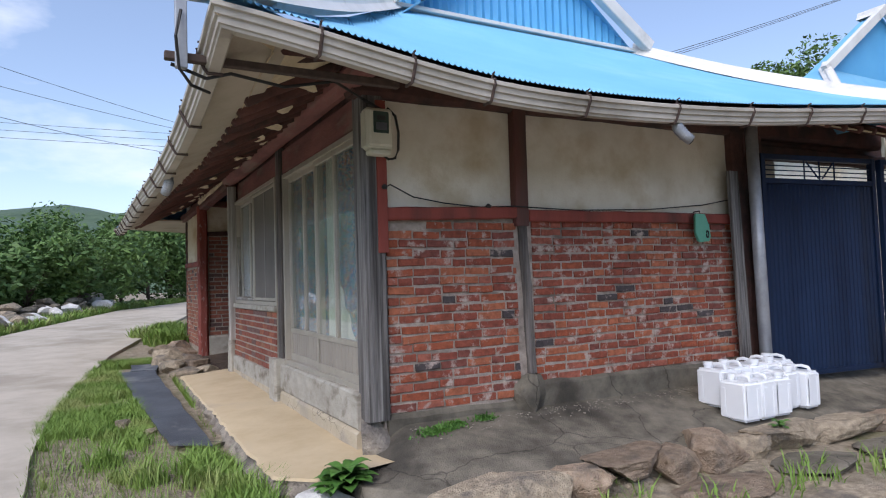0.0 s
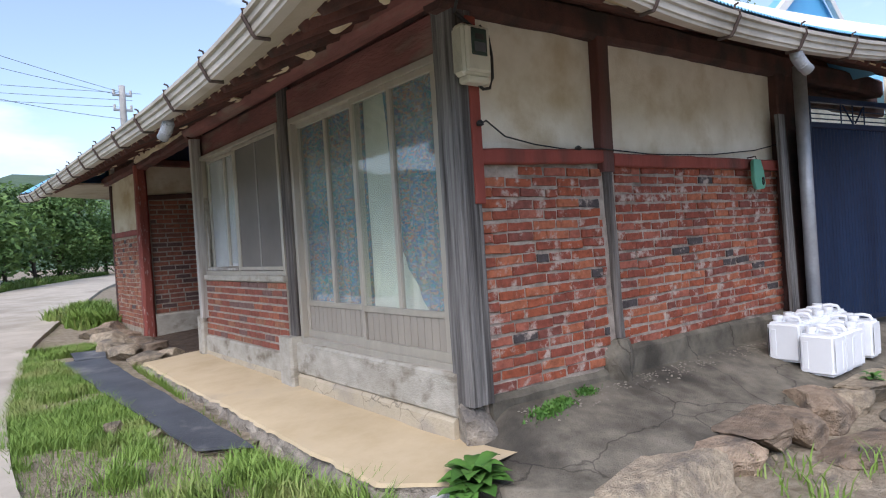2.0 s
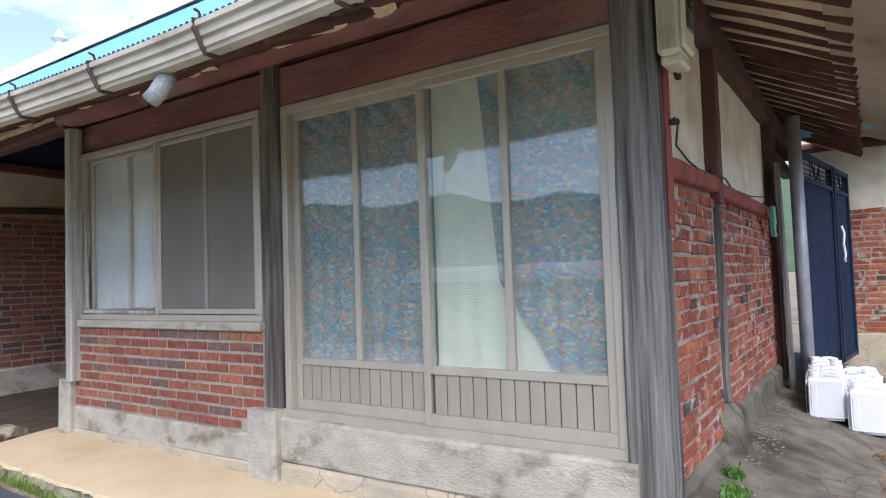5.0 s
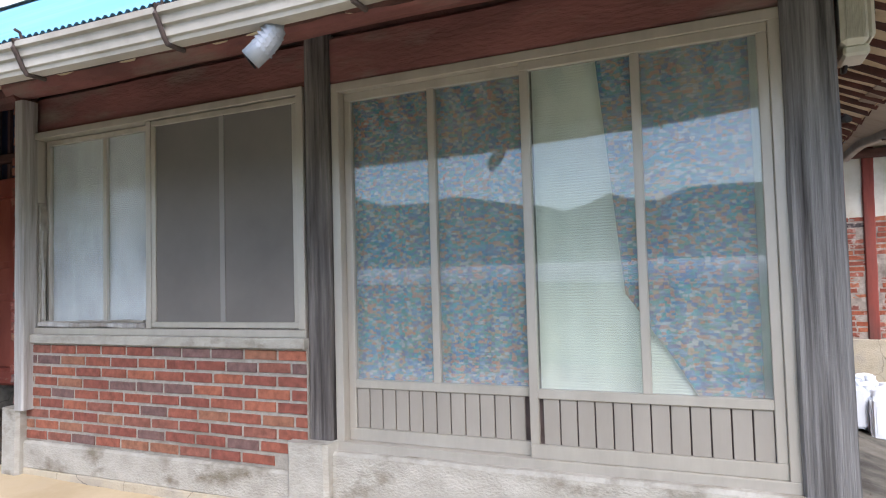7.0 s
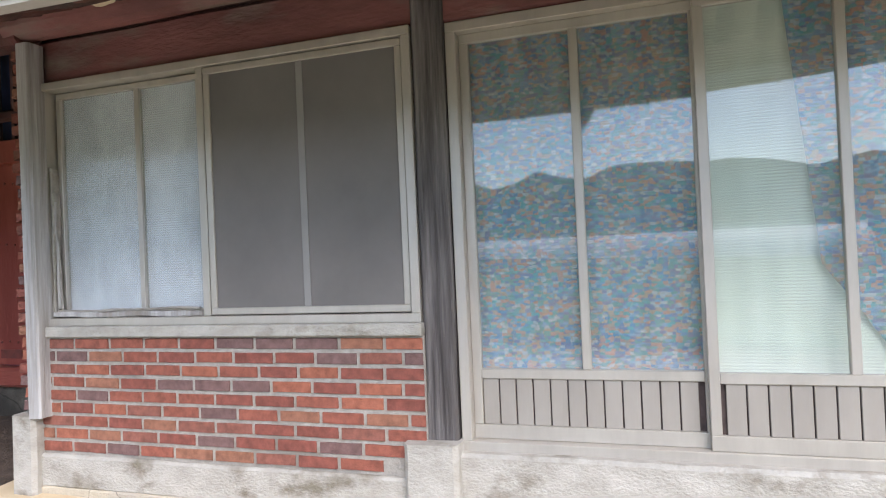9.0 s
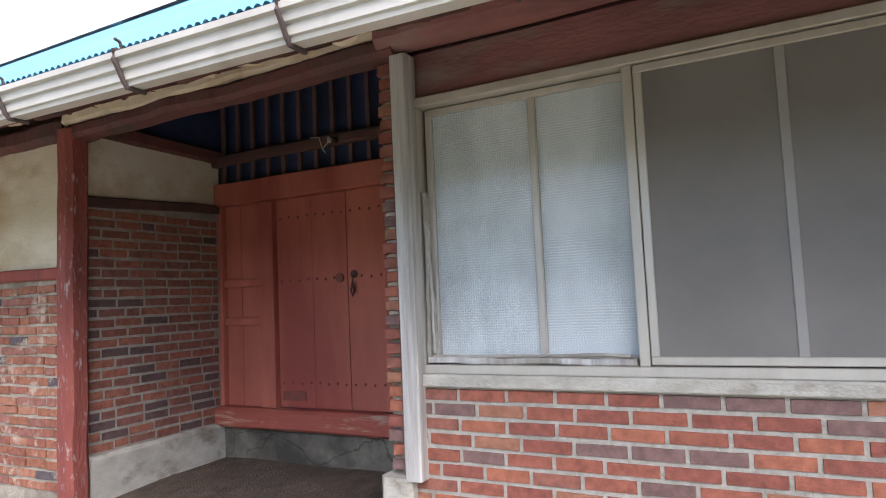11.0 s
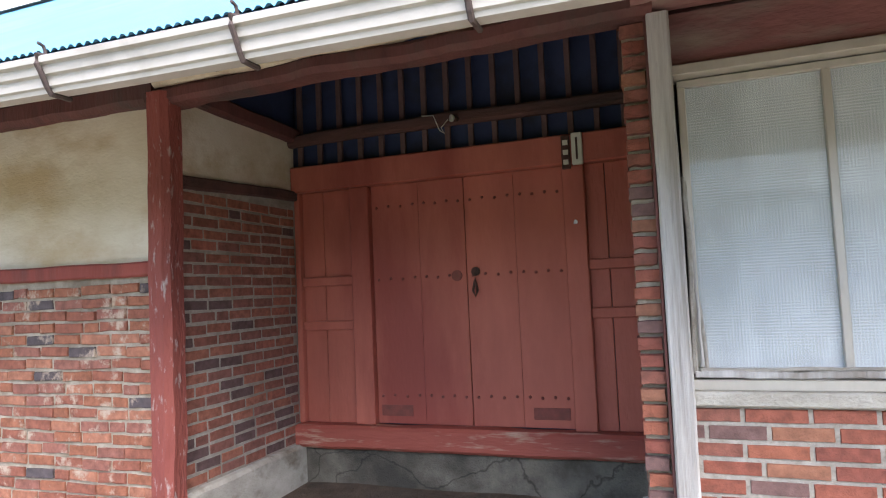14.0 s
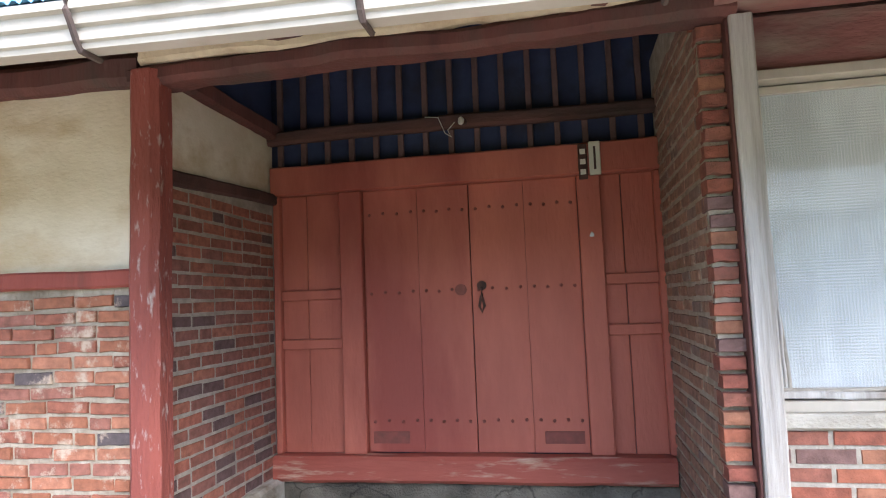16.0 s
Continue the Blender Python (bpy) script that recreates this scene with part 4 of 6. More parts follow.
def gable():
    bm = bmesh.new()
    step = 0.025
    n = int((HIP_R - HIP_X) / step)
    lo, hi = [], []
    for i in range(n + 1):
        x = HIP_X + step * i
        half = RIDGE_X - HIP_X if x < RIDGE_X else HIP_R - RIDGE_X
        z = GABLE_Z + (RIDGE_Z - GABLE_Z) * (1 - abs(x - RIDGE_X) / half)
        dy = 0.012 * math.sin(2 * math.pi * x / 0.1)
        lo.append(bm.verts.new((x, GABLE_Y + dy, GABLE_Z - 0.05)))
        hi.append(bm.verts.new((x, GABLE_Y + dy, max(z, GABLE_Z))))
    for i in range(n):
        bm.faces.new((lo[i], lo[i + 1], hi[i + 1], hi[i]))
    return bm


part("gable_sheet", gable(), M["gable_blue"], roof, "deeper blue ribbed gable sheet")


def capping(points, w, h):
    """A folded ridge capping: flat top with drooping sides along a line."""
    bm = bmesh.new()
    rows = []
    pts = [Vector(p) for p in points]
    for i, p in enumerate(pts):
        d = (pts[min(i + 1, len(pts) - 1)] - pts[max(i - 1, 0)]).normalized()
        s = d.cross(Vector((0, 0, 1))).normalized()
        rows.append([bm.verts.new(p + s * a * w + Vector((0, 0, b * h))) for a, b in ((-1, -0.6), (-0.62, 0.15), (-0.5, 0.75), (-0.3, 1), (0.3, 1), (0.5, 0.75), (0.62, 0.15), (1, -0.6))])
    for a, b in zip(rows, rows[1:]):
        for i in range(7):
            bm.faces.new((a[i], a[i + 1], b[i + 1], b[i]))
    bm.faces.new(rows[0])
    bm.faces.new(rows[-1][::-1])
    return bm


def hip_pts(corner, top, sag=0.06, n=10):
    c, t = Vector(corner), Vector(top)
    return [c.lerp(t, i / n) - Vector((0, 0, sag * math.sin(math.pi * i / n))) for i in range(n + 1)]


part("ridge_cap", capping(hip_pts((0.47, CORNER_Y + 0.02, 2.76), (HIP_X, GABLE_Y, GABLE_Z + 0.03)), 0.13, 0.09), M["roof_white"], roof)
part("ridge_cap", capping(hip_pts((6.8, CORNER_Y + 0.1, 2.92), (HIP_R, GABLE_Y, GABLE_Z + 0.03)), 0.13, 0.09), M["roof_white"], roof)
part("ridge_cap", capping([(RIDGE_X, GABLE_Y - 0.25 + i, RIDGE_Z + 0.03) for i in range(14)], 0.2, 0.2), M["roof_white"], roof)
for sx in (-1, 1):
    lowx = HIP_X - 0.06 if sx < 0 else HIP_R + 0.06
    part("barge_board", rough_timber((lowx, GABLE_Y - 0.17, GABLE_Z + 0.03), (RIDGE_X, GABLE_Y - 0.17, RIDGE_Z + 0.07), 0.10, 0.15, 0.0, 6, 0.01), M["roof_white"], roof)
part("hip_end_disc", tube([(0.80, 3.32, 2.975), (0.815, 3.36, 2.98)], 0.095, 20), M["roof_white"], roof)
part("gable_flashing", box(HIP_X, HIP_R, GABLE_Y - 0.10, GABLE_Y - 0.015, GABLE_Z - 0.02, GABLE_Z + 0.02, 0.004), M["roof_white"], roof)


# ---- gutter and soffit ----
def sweep(path, prof, corner=False):
    """Sweeps an outward/upward profile along a path of (point, outward); corner: the profile stops at the mitre."""
    bm = bmesh.new()
    rows = []
    for p, o in path:
        room = 9.0
        if corner and abs(o.x + o.y) < 1.5:
            room = max((p.y - CORNER_Y) if o.x else (p.x - 0.46), 0.01)
        rows.append([])
        for a, b in prof:
            k = min(1.0, room / max(-a, 1e-6)) if a < 0 else 1.0
            rows[-1].append(bm.verts.new(p + o * a * k + Vector((0, 0, prof[0][1] + (b - prof[0][1]) * k))))
    for r0, r1 in zip(rows, rows[1:]):
        for i in range(len(prof) - 1):
            bm.faces.new((r0[i], r0[i + 1], r1[i + 1], r1[i]))
    bm.faces.new(rows[0])
    bm.faces.new(rows[-1][::-1])
    return bm


GUT = [(-0.115, 0.0), (-0.115, -0.085), (-0.105, -0.10), (-0.05, -0.102), (-0.046, -0.088), (-0.036, -0.084), (-0.034, -0.052), (-0.020, -0.048), (-0.016, -0.020), (0.0, -0.016), (0.002, 0.004), (-0.006, 0.009), (-0.016, 0.004), (-0.03, -0.04), (-0.055, -0.08), (-0.10, -0.08), (-0.105, 0.0)]
OUT_A, OUT_B = Vector((-1, 0, 0)), Vector((0, -1, 0))
gutter_a = [(Vector((xa(y), y, za(y))), OUT_A) for y in [2.93 + 0.12 * i for i in range(95)]]
gutter_b = [(Vector((x, 2.93, zb(x))), OUT_B) for x in [0.46 + 0.12 * i for i in range(62)]]
mitre = (Vector((0.46, 2.93, zb(0.46))), Vector((-1, -1, 0)))
part("gutter", sweep([mitre] + gutter_a[1:], GUT), M["gutter"])
tagged(bpy.data.objects["gutter"], "off-white metal eaves gutter with dark straps", "gutter", kind="structure")
part("gutter_side", sweep([mitre] + gutter_b[1:], GUT), M["gutter"])
tagged(bpy.data.objects["gutter_side"], "off-white metal eaves gutter with dark straps", "gutter", kind="structure")
SOF = [(-0.10, -0.02), (-0.10, -0.03), (-0.48, 0.12), (-0.48, 0.13)]
part("soffit_front", sweep(gutter_a, SOF, True), M["soffit"])
tagged(bpy.data.objects["soffit_front"], "beige soffit boards behind the gutter", "soffit", kind="structure")
part("soffit_side", sweep(gutter_b, SOF, True), M["soffit"])
tagged(bpy.data.objects["soffit_side"], "beige soffit boards behind the gutter", "soffit", kind="structure")
CLAY = [(-0.38, 0.07), (-0.38, 0.085), (-1.35, 0.55), (-1.35, 0.535)]
flat_a = [(Vector((xa(y), y, min(za(y), 2.56))), OUT_A) for y in [2.93 + 0.12 * i for i in range(95)]]
flat_b = [(Vector((x, 2.93, min(zb(x), 2.60))), OUT_B) for x in [0.46 + 0.12 * i for i in range(62)]]
part("eave_fill_front", sweep(flat_a, CLAY, True), M["clay_fill"])
tagged(bpy.data.objects["eave_fill_front"], "yellow clay between the rafters", "soffit", kind="structure")
part("eave_fill_side", sweep(flat_b, CLAY, True), M["clay_fill"])
tagged(bpy.data.objects["eave_fill_side"], "yellow clay between the rafters", "soffit", kind="structure")


def rafters():
    k = 0
    for i in range(56):
        y = 4.02 + 0.19 * i
        if y > 14.0:
            break
        z = min(za(y), 2.56)
        x0 = xa(y)
        ob = part("rafter", log((x0 + 0.36, y, z + 0.075), (x0 + 1.25, y + 0.02 * math.sin(i * 2.1), z + 0.52), 0.048, 0.055, 0.012, 6, 8, 60 + i), M["rafter_dark"], smooth=True)
        tagged(ob, "rough dark red rafter under the eaves", "rafter", "eave rafters", "structure")
    for i in range(26):
        x = 1.25 + 0.25 * i
        z = min(zb(x), 2.60)
        ob = part("rafter", log((x, 2.93 + 0.36, z + 0.075), (x + 0.02 * math.sin(i * 1.7), 2.93 + 1.25, z + 0.52), 0.036, 0.042, 0.010, 6, 8, 160 + i), M["rafter_dark"], smooth=True)
        tagged(ob, "rough dark red rafter under the eaves", "rafter", "eave rafters", "structure")
    for s in (-0.25, 0.0, 0.25):
        ob = part("rafter", log((0.92 + s * 0.9, 3.39 - s * 0.9, 2.70), (1.6, 4.0, 2.98), 0.055, 0.06, 0.012, 6, 8, 250 + int(s * 10)), M["rafter_dark"], smooth=True)
        tagged(ob, "rough dark red corner rafter", "rafter", "eave rafters", "structure")


rafters()


# ---- sliding door and window ----
def framed(name, y0, y1, z0, z1, x0, x1, w, parent, m):
    """A rectangular frame of four bars butted end to end."""
    part(name + "_rail", box(x0, x1, y0, y1, z1 - w, z1, 0.003), m, parent)
    part(name + "_rail", box(x0, x1, y0, y1, z0, z0 + w, 0.003), m, parent)
    part(name + "_stile", box(x0, x1, y0, y0 + w, z0 + w, z1 - w, 0.003), m, parent)
    part(name + "_stile", box(x0, x1, y1 - w, y1, z0 + w, z1 - w, 0.003), m, parent)


def pane(name, x, y0, y1, z0, z1, m, parent, t=0.005):
    ob = part(name, box(x, x + t, y0, y1, z0, z1, 0), m, parent)
    ob.visible_shadow = False
    return ob


door = thing("sliding_door", "bronze aluminium sliding glass doors with beige lower panels", "door", kind="structure", at=(1.62, 5.15, 0.66))
door.matrix_world = Matrix.Translation((0, 0, 0))
framed("frame", 4.14, 6.15, 0.655, 2.475, 1.595, 1.70, 0.045, door, M["alu"])
for k, (y0, y1, x0) in enumerate(((4.185, 5.17, 1.607), (5.14, 6.105, 1.644))):
    x1 = x0 + 0.034
    ym = (y0 + y1) / 2
    z0, zr, z1 = 0.70, 0.955, 2.43
    part("leaf_rail", box(x0, x1, y0, y1, z1 - 0.04, z1, 0.003), M["alu"], door)
    part("leaf_rail", box(x0, x1, y0, y1, z0, z0 + 0.06, 0.003), M["alu"], door)
    part("leaf_rail", box(x0, x1, y0 + 0.04, y1 - 0.04, zr, zr + 0.04, 0.003), M["alu"], door)
    part("leaf_stile", box(x0, x1, y0, y0 + 0.04, z0 + 0.06, z1 - 0.04, 0.003), M["alu"], door)
    part("leaf_stile", box(x0, x1, y1 - 0.04, y1, z0 + 0.06, z1 - 0.04, 0.003), M["alu"], door)
    part("leaf_stile", box(x0, x1, ym - 0.018, ym + 0.018, zr + 0.04, z1 - 0.04, 0.003), M["alu"], door)
    xg = (x0 + x1) / 2
    pane("pane", xg, y0 + 0.04, ym - 0.018, zr + 0.04, z1 - 0.04, M["glass"], door)
    pane("pane", xg, ym + 0.018, y1 - 0.04, zr + 0.04, z1 - 0.04, M["glass"], door)
    n = 12
    for i in range(n):
        lo, hi = y0 + 0.04 + (0.022 if k else 0.0), y1 - 0.04 - (0.0 if k else 0.016)
        a, b = lo + (hi - lo) * i / n, lo + (hi - lo) * (i + 1) / n
        part("panel_board", box(x0 + 0.010, x0 + 0.022, a + 0.003, b - 0.003, z0 + 0.06, zr, 0.002), M["alu_panel"], door)
    part("panel_backing", box(x0 + 0.022, x0 + 0.026, y0 + 0.04, y1 - 0.04, z0 + 0.06, zr, 0), M["strap"], door)


def cloth(y0, y1, z0, z1, x, fold, seed, hem=None, slant=None, sway=0.02):
    """A hanging cloth with vertical folds; hem(y) lifts its lower edge."""
    bm = bmesh.new()
    n, k = 90, 24
    vs = []
    for j in range(k + 1):
        row = []
        for i in range(n + 1):
            y = y0 + (y1 - y0) * i / n
            lo = z0 + (hem(y) if hem else 0)
            z = lo + (z1 - lo) * j / k
            d = fold * math.sin(y * 55 + 1.5 * noise.noise(Vector((y * 4, z * 0.8, seed)))) + sway * noise.noise(Vector((y * 5, z * 1.5, seed)))
            row.append(bm.verts.new((x + d, y + (slant(z) * i / n if slant else 0), z)))
        vs.append(row)
    for a, b in zip(vs, vs[1:]):
        for i in range(n):
            bm.faces.new((a[i], a[i + 1], b[i + 1], b[i]))
    return bm


tagged(part("curtain", cloth(5.16, 6.28, 0.72, 2.45, 1.712, 0.008, 3, None, None, 0.01), M["curtain"], smooth=True), "blue and orange flowered curtain behind the door glass", "curtain", "curtains behind the doors")
tagged(part("curtain", cloth(4.25, 4.74, 0.80, 2.45, 1.682, 0.008, 5, lambda y: 0.12 + max(0, y - 4.46) * 1.7, lambda z: 0.09 * (z - 1.2), 0.01), M["curtain"], smooth=True), "blue and orange flowered curtain bunched behind the glass", "curtain", "curtains behind the doors")
tagged(part("curtain", cloth(4.16, 5.14, 0.72, 2.45, 1.705, 0.003, 6, None, None, 0.006), M["cloth_white"], smooth=True), "pale green-white curtain lining behind the glass", "curtain", "curtains behind the doors")

window = thing("window_1", "aluminium sliding window, film-covered sash and insect screen", "window", kind="structure")
framed("frame", 6.30, 8.40, 1.205, 2.48, 1.56, 1.69, 0.04, window, M["alu"])
part("frame_stile", box(1.575, 1.60, 7.37, 7.41, 1.245, 2.44, 0.003), M["alu"], window)
framed("screen_frame", 6.345, 7.365, 1.25, 2.435, 1.575, 1.60, 0.032, window, M["alu"])
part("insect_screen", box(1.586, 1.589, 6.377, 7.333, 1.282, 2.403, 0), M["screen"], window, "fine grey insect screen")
# sash stile seen through the mesh: set in front, dimming in its colour
part("dimmed_stile", box(1.580, 1.586, 6.83, 6.865, 1.282, 2.403, 0.002), M["dimmed_stile"], window)
framed("sash_frame", 7.36, 8.345, 1.25, 2.435, 1.63, 1.66, 0.03, window, M["alu"])
part("sash_bar", box(1.63, 1.66, 7.80, 7.83, 1.28, 2.405, 0.003), M["alu"], window)
pane("pane", 1.645, 7.39, 7.80, 1.28, 2.405, M["glass_pale"], window)
pane("pane", 1.645, 7.83, 8.315, 1.28, 2.405, M["glass_pale"], window)
part("film_sheet", box(1.664, 1.668, 7.37, 8.34, 1.26, 2.42, 0), M["film"], window, "whitish bubble film behind the glass")

# ---- old timber gate ----
gate = thing("timber_gate", "red-oxide painted double plank gate with studs", "gate")
X = 2.736
part("gate_sill", rough_timber((X - 0.02, 8.56, 0.70), (X - 0.02, 10.86, 0.70), 0.14, 0.15, 0.007, 40, 0.02, 71), M["gate_worn"], gate, "red sill rubbed to bare wood")
part("gate_lintel", rough_timber((X, 8.54, 2.435), (X, 10.86, 2.435), 0.12, 0.18, 0.004, 24, 0.01, 72), M["gate_red"], gate)
for y0, y1 in ((8.87, 9.0), (10.29, 10.43), (8.54, 8.58), (10.82, 10.86)):
    part("gate_stile", box(X - 0.03, X + 0.05, y0, y1, 0.775, 2.345, 0.006), M["gate_red"], gate)
leaf_y = [9.0, 9.31, 9.635, 9.95, 10.29]
planks = []
for a, b in zip(leaf_y, leaf_y[1:]):
    planks.append(part("gate_plank", box(X + 0.02, X + 0.05, a + (0.003 if a in (9.0, 9.635) else 0.0008), b - (0.003 if b in (9.635, 10.29) else 0.0008), 0.78, 2.345, 0.0015), M["gate_red"], gate))
for (y0, y1) in ((8.58, 8.87), (10.43, 10.82)):
    zl, zu = (1.46, 1.745) if y0 < 9 else (1.425, 1.725)
    for z in (zl, zu):
        part("gate_rail", box(X - 0.01, X + 0.045, y0, y1, z - 0.03, z + 0.03, 0.005), M["gate_red"], gate)
    for z0, z1 in ((0.775, zl - 0.03), (zl + 0.03, zu - 0.03), (zu + 0.03, 2.345)):
        m = (y0 + y1) / 2 + 0.03
        part("gate_panel", box(X + 0.02, X + 0.04, y0, m - 0.002, z0, z1, 0.003), M["gate_red"], gate)
        part("gate_panel", box(X + 0.02, X + 0.04, m + 0.002, y1, z0, z1, 0.003), M["gate_red"], gate)


def stud():
    bm = bmesh.new()
    bmesh.ops.create_icosphere(bm, subdivisions=1, radius=0.011)
    for v in bm.verts:
        v.co.x *= 0.6
    return mesh_of(bm, "stud", True)


stud_me = stud()
stud_me.materials.append(M["iron_red"])
for z in (0.96, 1.72, 2.2):
    for plank, a, b in zip(planks, leaf_y, leaf_y[1:]):
        for k in range(4):
            ob = new("stud", stud_me)
            ob.location = (X + 0.018, a + 0.04 + (b - a - 0.08) * k / 3, z + 0.004 * math.sin(k * 3 + a * 9))
            ob.parent = plank
for y0, y1 in ((9.03, 9.25), (10.04, 10.26)):
    part("hinge_plate", box(X + 0.014, X + 0.02, y0, y1, 0.83, 0.90, 0.002), M["iron_red"], planks[0] if y0 < 9.5 else planks[3])


part("lock_plate", tube([(X + 0.005, 9.70, 1.72), (X + 0.02, 9.70, 1.72)], 0.034, 14), M["iron_red"], gate)
part("pull_plate", tube([(X + 0.005, 9.575, 1.74), (X + 0.02, 9.575, 1.74)], 0.028, 12), M["iron"], gate)
pull = bpy.data.objects["pull_plate"]
part("pull_ring", tube([(X, 9.575, 1.73), (X - 0.01, 9.575, 1.68), (X - 0.01, 9.56, 1.62), (X - 0.01, 9.575, 1.585), (X - 0.01, 9.59, 1.62), (X - 0.01, 9.577, 1.68)], 0.008, 6), M["iron"], pull)
wall("gate_base", rough_timber((X + 0.02, 8.54, 0.48), (X + 0.02, 10.86, 0.48), 0.10, 0.32, 0.012, 24, 0.03, 73), M["terrace"], "cracked grey cement base under the gate", "wall")
lattice = thing("gate_lattice", "dark timber slats over the gate lintel", "lattice", kind="structure")
for i in range(15):
    y = 8.62 + 0.157 * i
    part("slat", box(X + 0.0, X + 0.03, y - 0.017, y + 0.017, 2.525, 3.25, 0.003), M["slat"], lattice)
part("lattice_rail", rough_timber((X - 0.04, 8.54, 2.71), (X - 0.04, 10.87, 2.71), 0.07, 0.08, 0.01, 20, 0.015, 74), M["wood_red_dark"], lattice)
# backing walls whose colour carries the gloom behind the slats
wall("recess_back", box(2.82, 2.86, 8.44, 11.0, 0.3, 3.9, 0), M["gloom"], "backing wall coloured as the gloom beyond the gate")
wall("recess_side_upper", box(1.66, 2.80, 10.9, 11.0, 2.72, 3.2, 0), M["gloom"], "upper recess side coloured as roof gloom")

# ---- steel side gate ----
sgate = thing("steel_gate", "navy blue ribbed steel yard gate with barred top", "gate")
GATE_TURN = pose(5.47, 3.80, 0, 0, 0, -8) @ Matrix.Translation((-5.90, -4.08, 0))
sgate.matrix_world = GATE_TURN
GY = 4.08
for x0, x1 in ((5.90, 7.42), (7.50, 8.3)):
    for a, b in ((x0, x0 + 0.05), (x1 - 0.05, x1)):
        part("gate_stile", box(a, b, GY - 0.03, GY + 0.03, 0.40, 2.50, 0.004), M["gate_blue"], sgate)
    for z in (0.40, 2.22, 2.45):
        part("gate_rail", box(x0 + 0.05, x1 - 0.05, GY - 0.025, GY + 0.025, z, z + 0.05, 0.004), M["gate_blue"], sgate)
    bm = bmesh.new()
    n = int((x1 - x0 - 0.1) / 0.0135)
    vs = [[bm.verts.new((x0 + 0.05 + 0.0135 * i, GY + (0.008 if (i // 2) % 2 else -0.008), z)) for i in range(n + 1)] for z in (0.45, 2.22)]
    for i in range(n):
        bm.faces.new((vs[0][i], vs[0][i + 1], vs[1][i + 1], vs[1][i]))
    part("ribbed_sheet", bm, M["gate_blue"], sgate)
    for i in range(3):
        part("bar", box(x0 + 0.05, x1 - 0.05, GY - 0.006, GY + 0.006, 2.30 + 0.045 * i, 2.31 + 0.045 * i, 0.001), M["gate_blue"], sgate)
    xm = (x0 + x1) / 2
    for u in (-0.2, 0.0, 0.2):
        part("upright_bar", box(xm + u - 0.008, xm + u + 0.008, GY - 0.014, GY - 0.007, 2.27, 2.45, 0.001), M["gate_blue"], sgate)
        if u:
            part("slanted_bar", tube([(xm + u * 0.9, GY - 0.018, 2.44), (xm + u * 0.12, GY - 0.018, 2.28)], 0.008, 6), M["gate_blue"], sgate)
tagged(part("gate_pole", tube([(5.385, 3.77, 0.30), (5.355, 3.78, 2.75)], 0.055, 14), M["pipe"], smooth=True), "galvanised grey steel gate pole", "pole")
tagged(part("leaning_board", rough_timber((5.265, 3.885, 0.36), (5.235, 3.915, 2.34), 0.13, 0.04, 0.004, 16, 0.006, 81), M["wood_grey"]), "weathered grey plank leaning against the wall end", "board")

# ---- house across the yard entrance ----
FX = 8.0
w_far = wall("wall_opposite", box(FX + 0.006, FX + 0.15, 0.2, 3.98, 0.62, 2.08, 0), M["mortar_old"], "old red brick wall across the yard entrance")
wall("plaster_opposite", plaster_panel(0.2, 3.98, 2.08, 3.0, "x", FX + 0.02, 0.1, 12), M["plaster"], "cream plaster over the opposite brick wall")
wall("plinth_opposite", box(FX - 0.03, FX + 0.16, 0.2, 3.98, 0.1, 0.625, 0.01), M["render_tan"], "tan render foot of the opposite wall", "plinth")
frame_member("post_opposite", rough_timber((FX + 0.03, 2.78, 0.62), (FX + 0.02, 2.75, 2.95), 0.10, 0.12, 0.006, 16, 0.012, 91), M["paint_red"], "red-painted post in the opposite wall", "post")

wall("eave_opposite", box(FX - 0.75, FX + 0.3, 0.0, 3.75, 2.93, 2.99, 0.005), M["soffit"], "boarded eave over the opposite wall", "soffit")
frame_member("plate_opposite", log((FX - 0.05, 0.1, 2.86), (FX - 0.05, 3.9, 2.86), 0.06, 0.06, 0.01, 16, 9, 95), M["wood_red_dark"], "round dark purlin over the opposite wall")
rope = tagged(part("rope_handle", tube([(7.60, GY - 0.05, 1.86), (7.61, GY - 0.07, 1.78), (7.60, GY - 0.06, 1.66), (7.63, GY - 0.07, 1.55), (7.62, GY - 0.06, 1.50), (7.65, GY - 0.06, 1.47)], 0.014, 7), M["plastic_white"], smooth=True), "white knotted rope tied to the steel gate", "rope")
rope.matrix_world = GATE_TURN


# ---- fittings on the eaves ----
def strap_at(p, o):
    """A thin iron strap round the gutter."""
    u = Vector((0, 0, 1))
    pts = [p + o * a + u * b for a, b in ((-0.12, 0.03), (-0.03, 0.014), (0.004, 0.008), (0.004, -0.02), (-0.014, -0.05), (-0.032, -0.086), (-0.046, -0.106), (-0.12, -0.106))]
    bm = tube(pts, 0.0095, 6)
    tube([p + o * -0.03 + u * 0.014, p + o * -0.02 + u * 0.045, p + o * 0.0 + u * 0.05], 0.006, 5, bm)
    return bm


for y in (3.35, 4.05, 4.67, 5.33, 6.05, 6.75, 7.45, 8.13, 8.84, 9.53, 10.28, 10.95, 11.6, 12.3, 13.0, 13.7):
    tagged(part("gutter_strap", strap_at(Vector((xa(y), y, za(y))), OUT_A), M["strap"]), "dark iron strap round the gutter", "strap", "gutter straps")
for x in (0.97, 1.47, 1.96, 2.65, 3.43, 4.2, 4.9, 5.65):
    tagged(part("gutter_strap", strap_at(Vector((x, 2.93, zb(x))), OUT_B), M["strap"]), "dark iron strap round the gutter", "strap", "gutter straps")


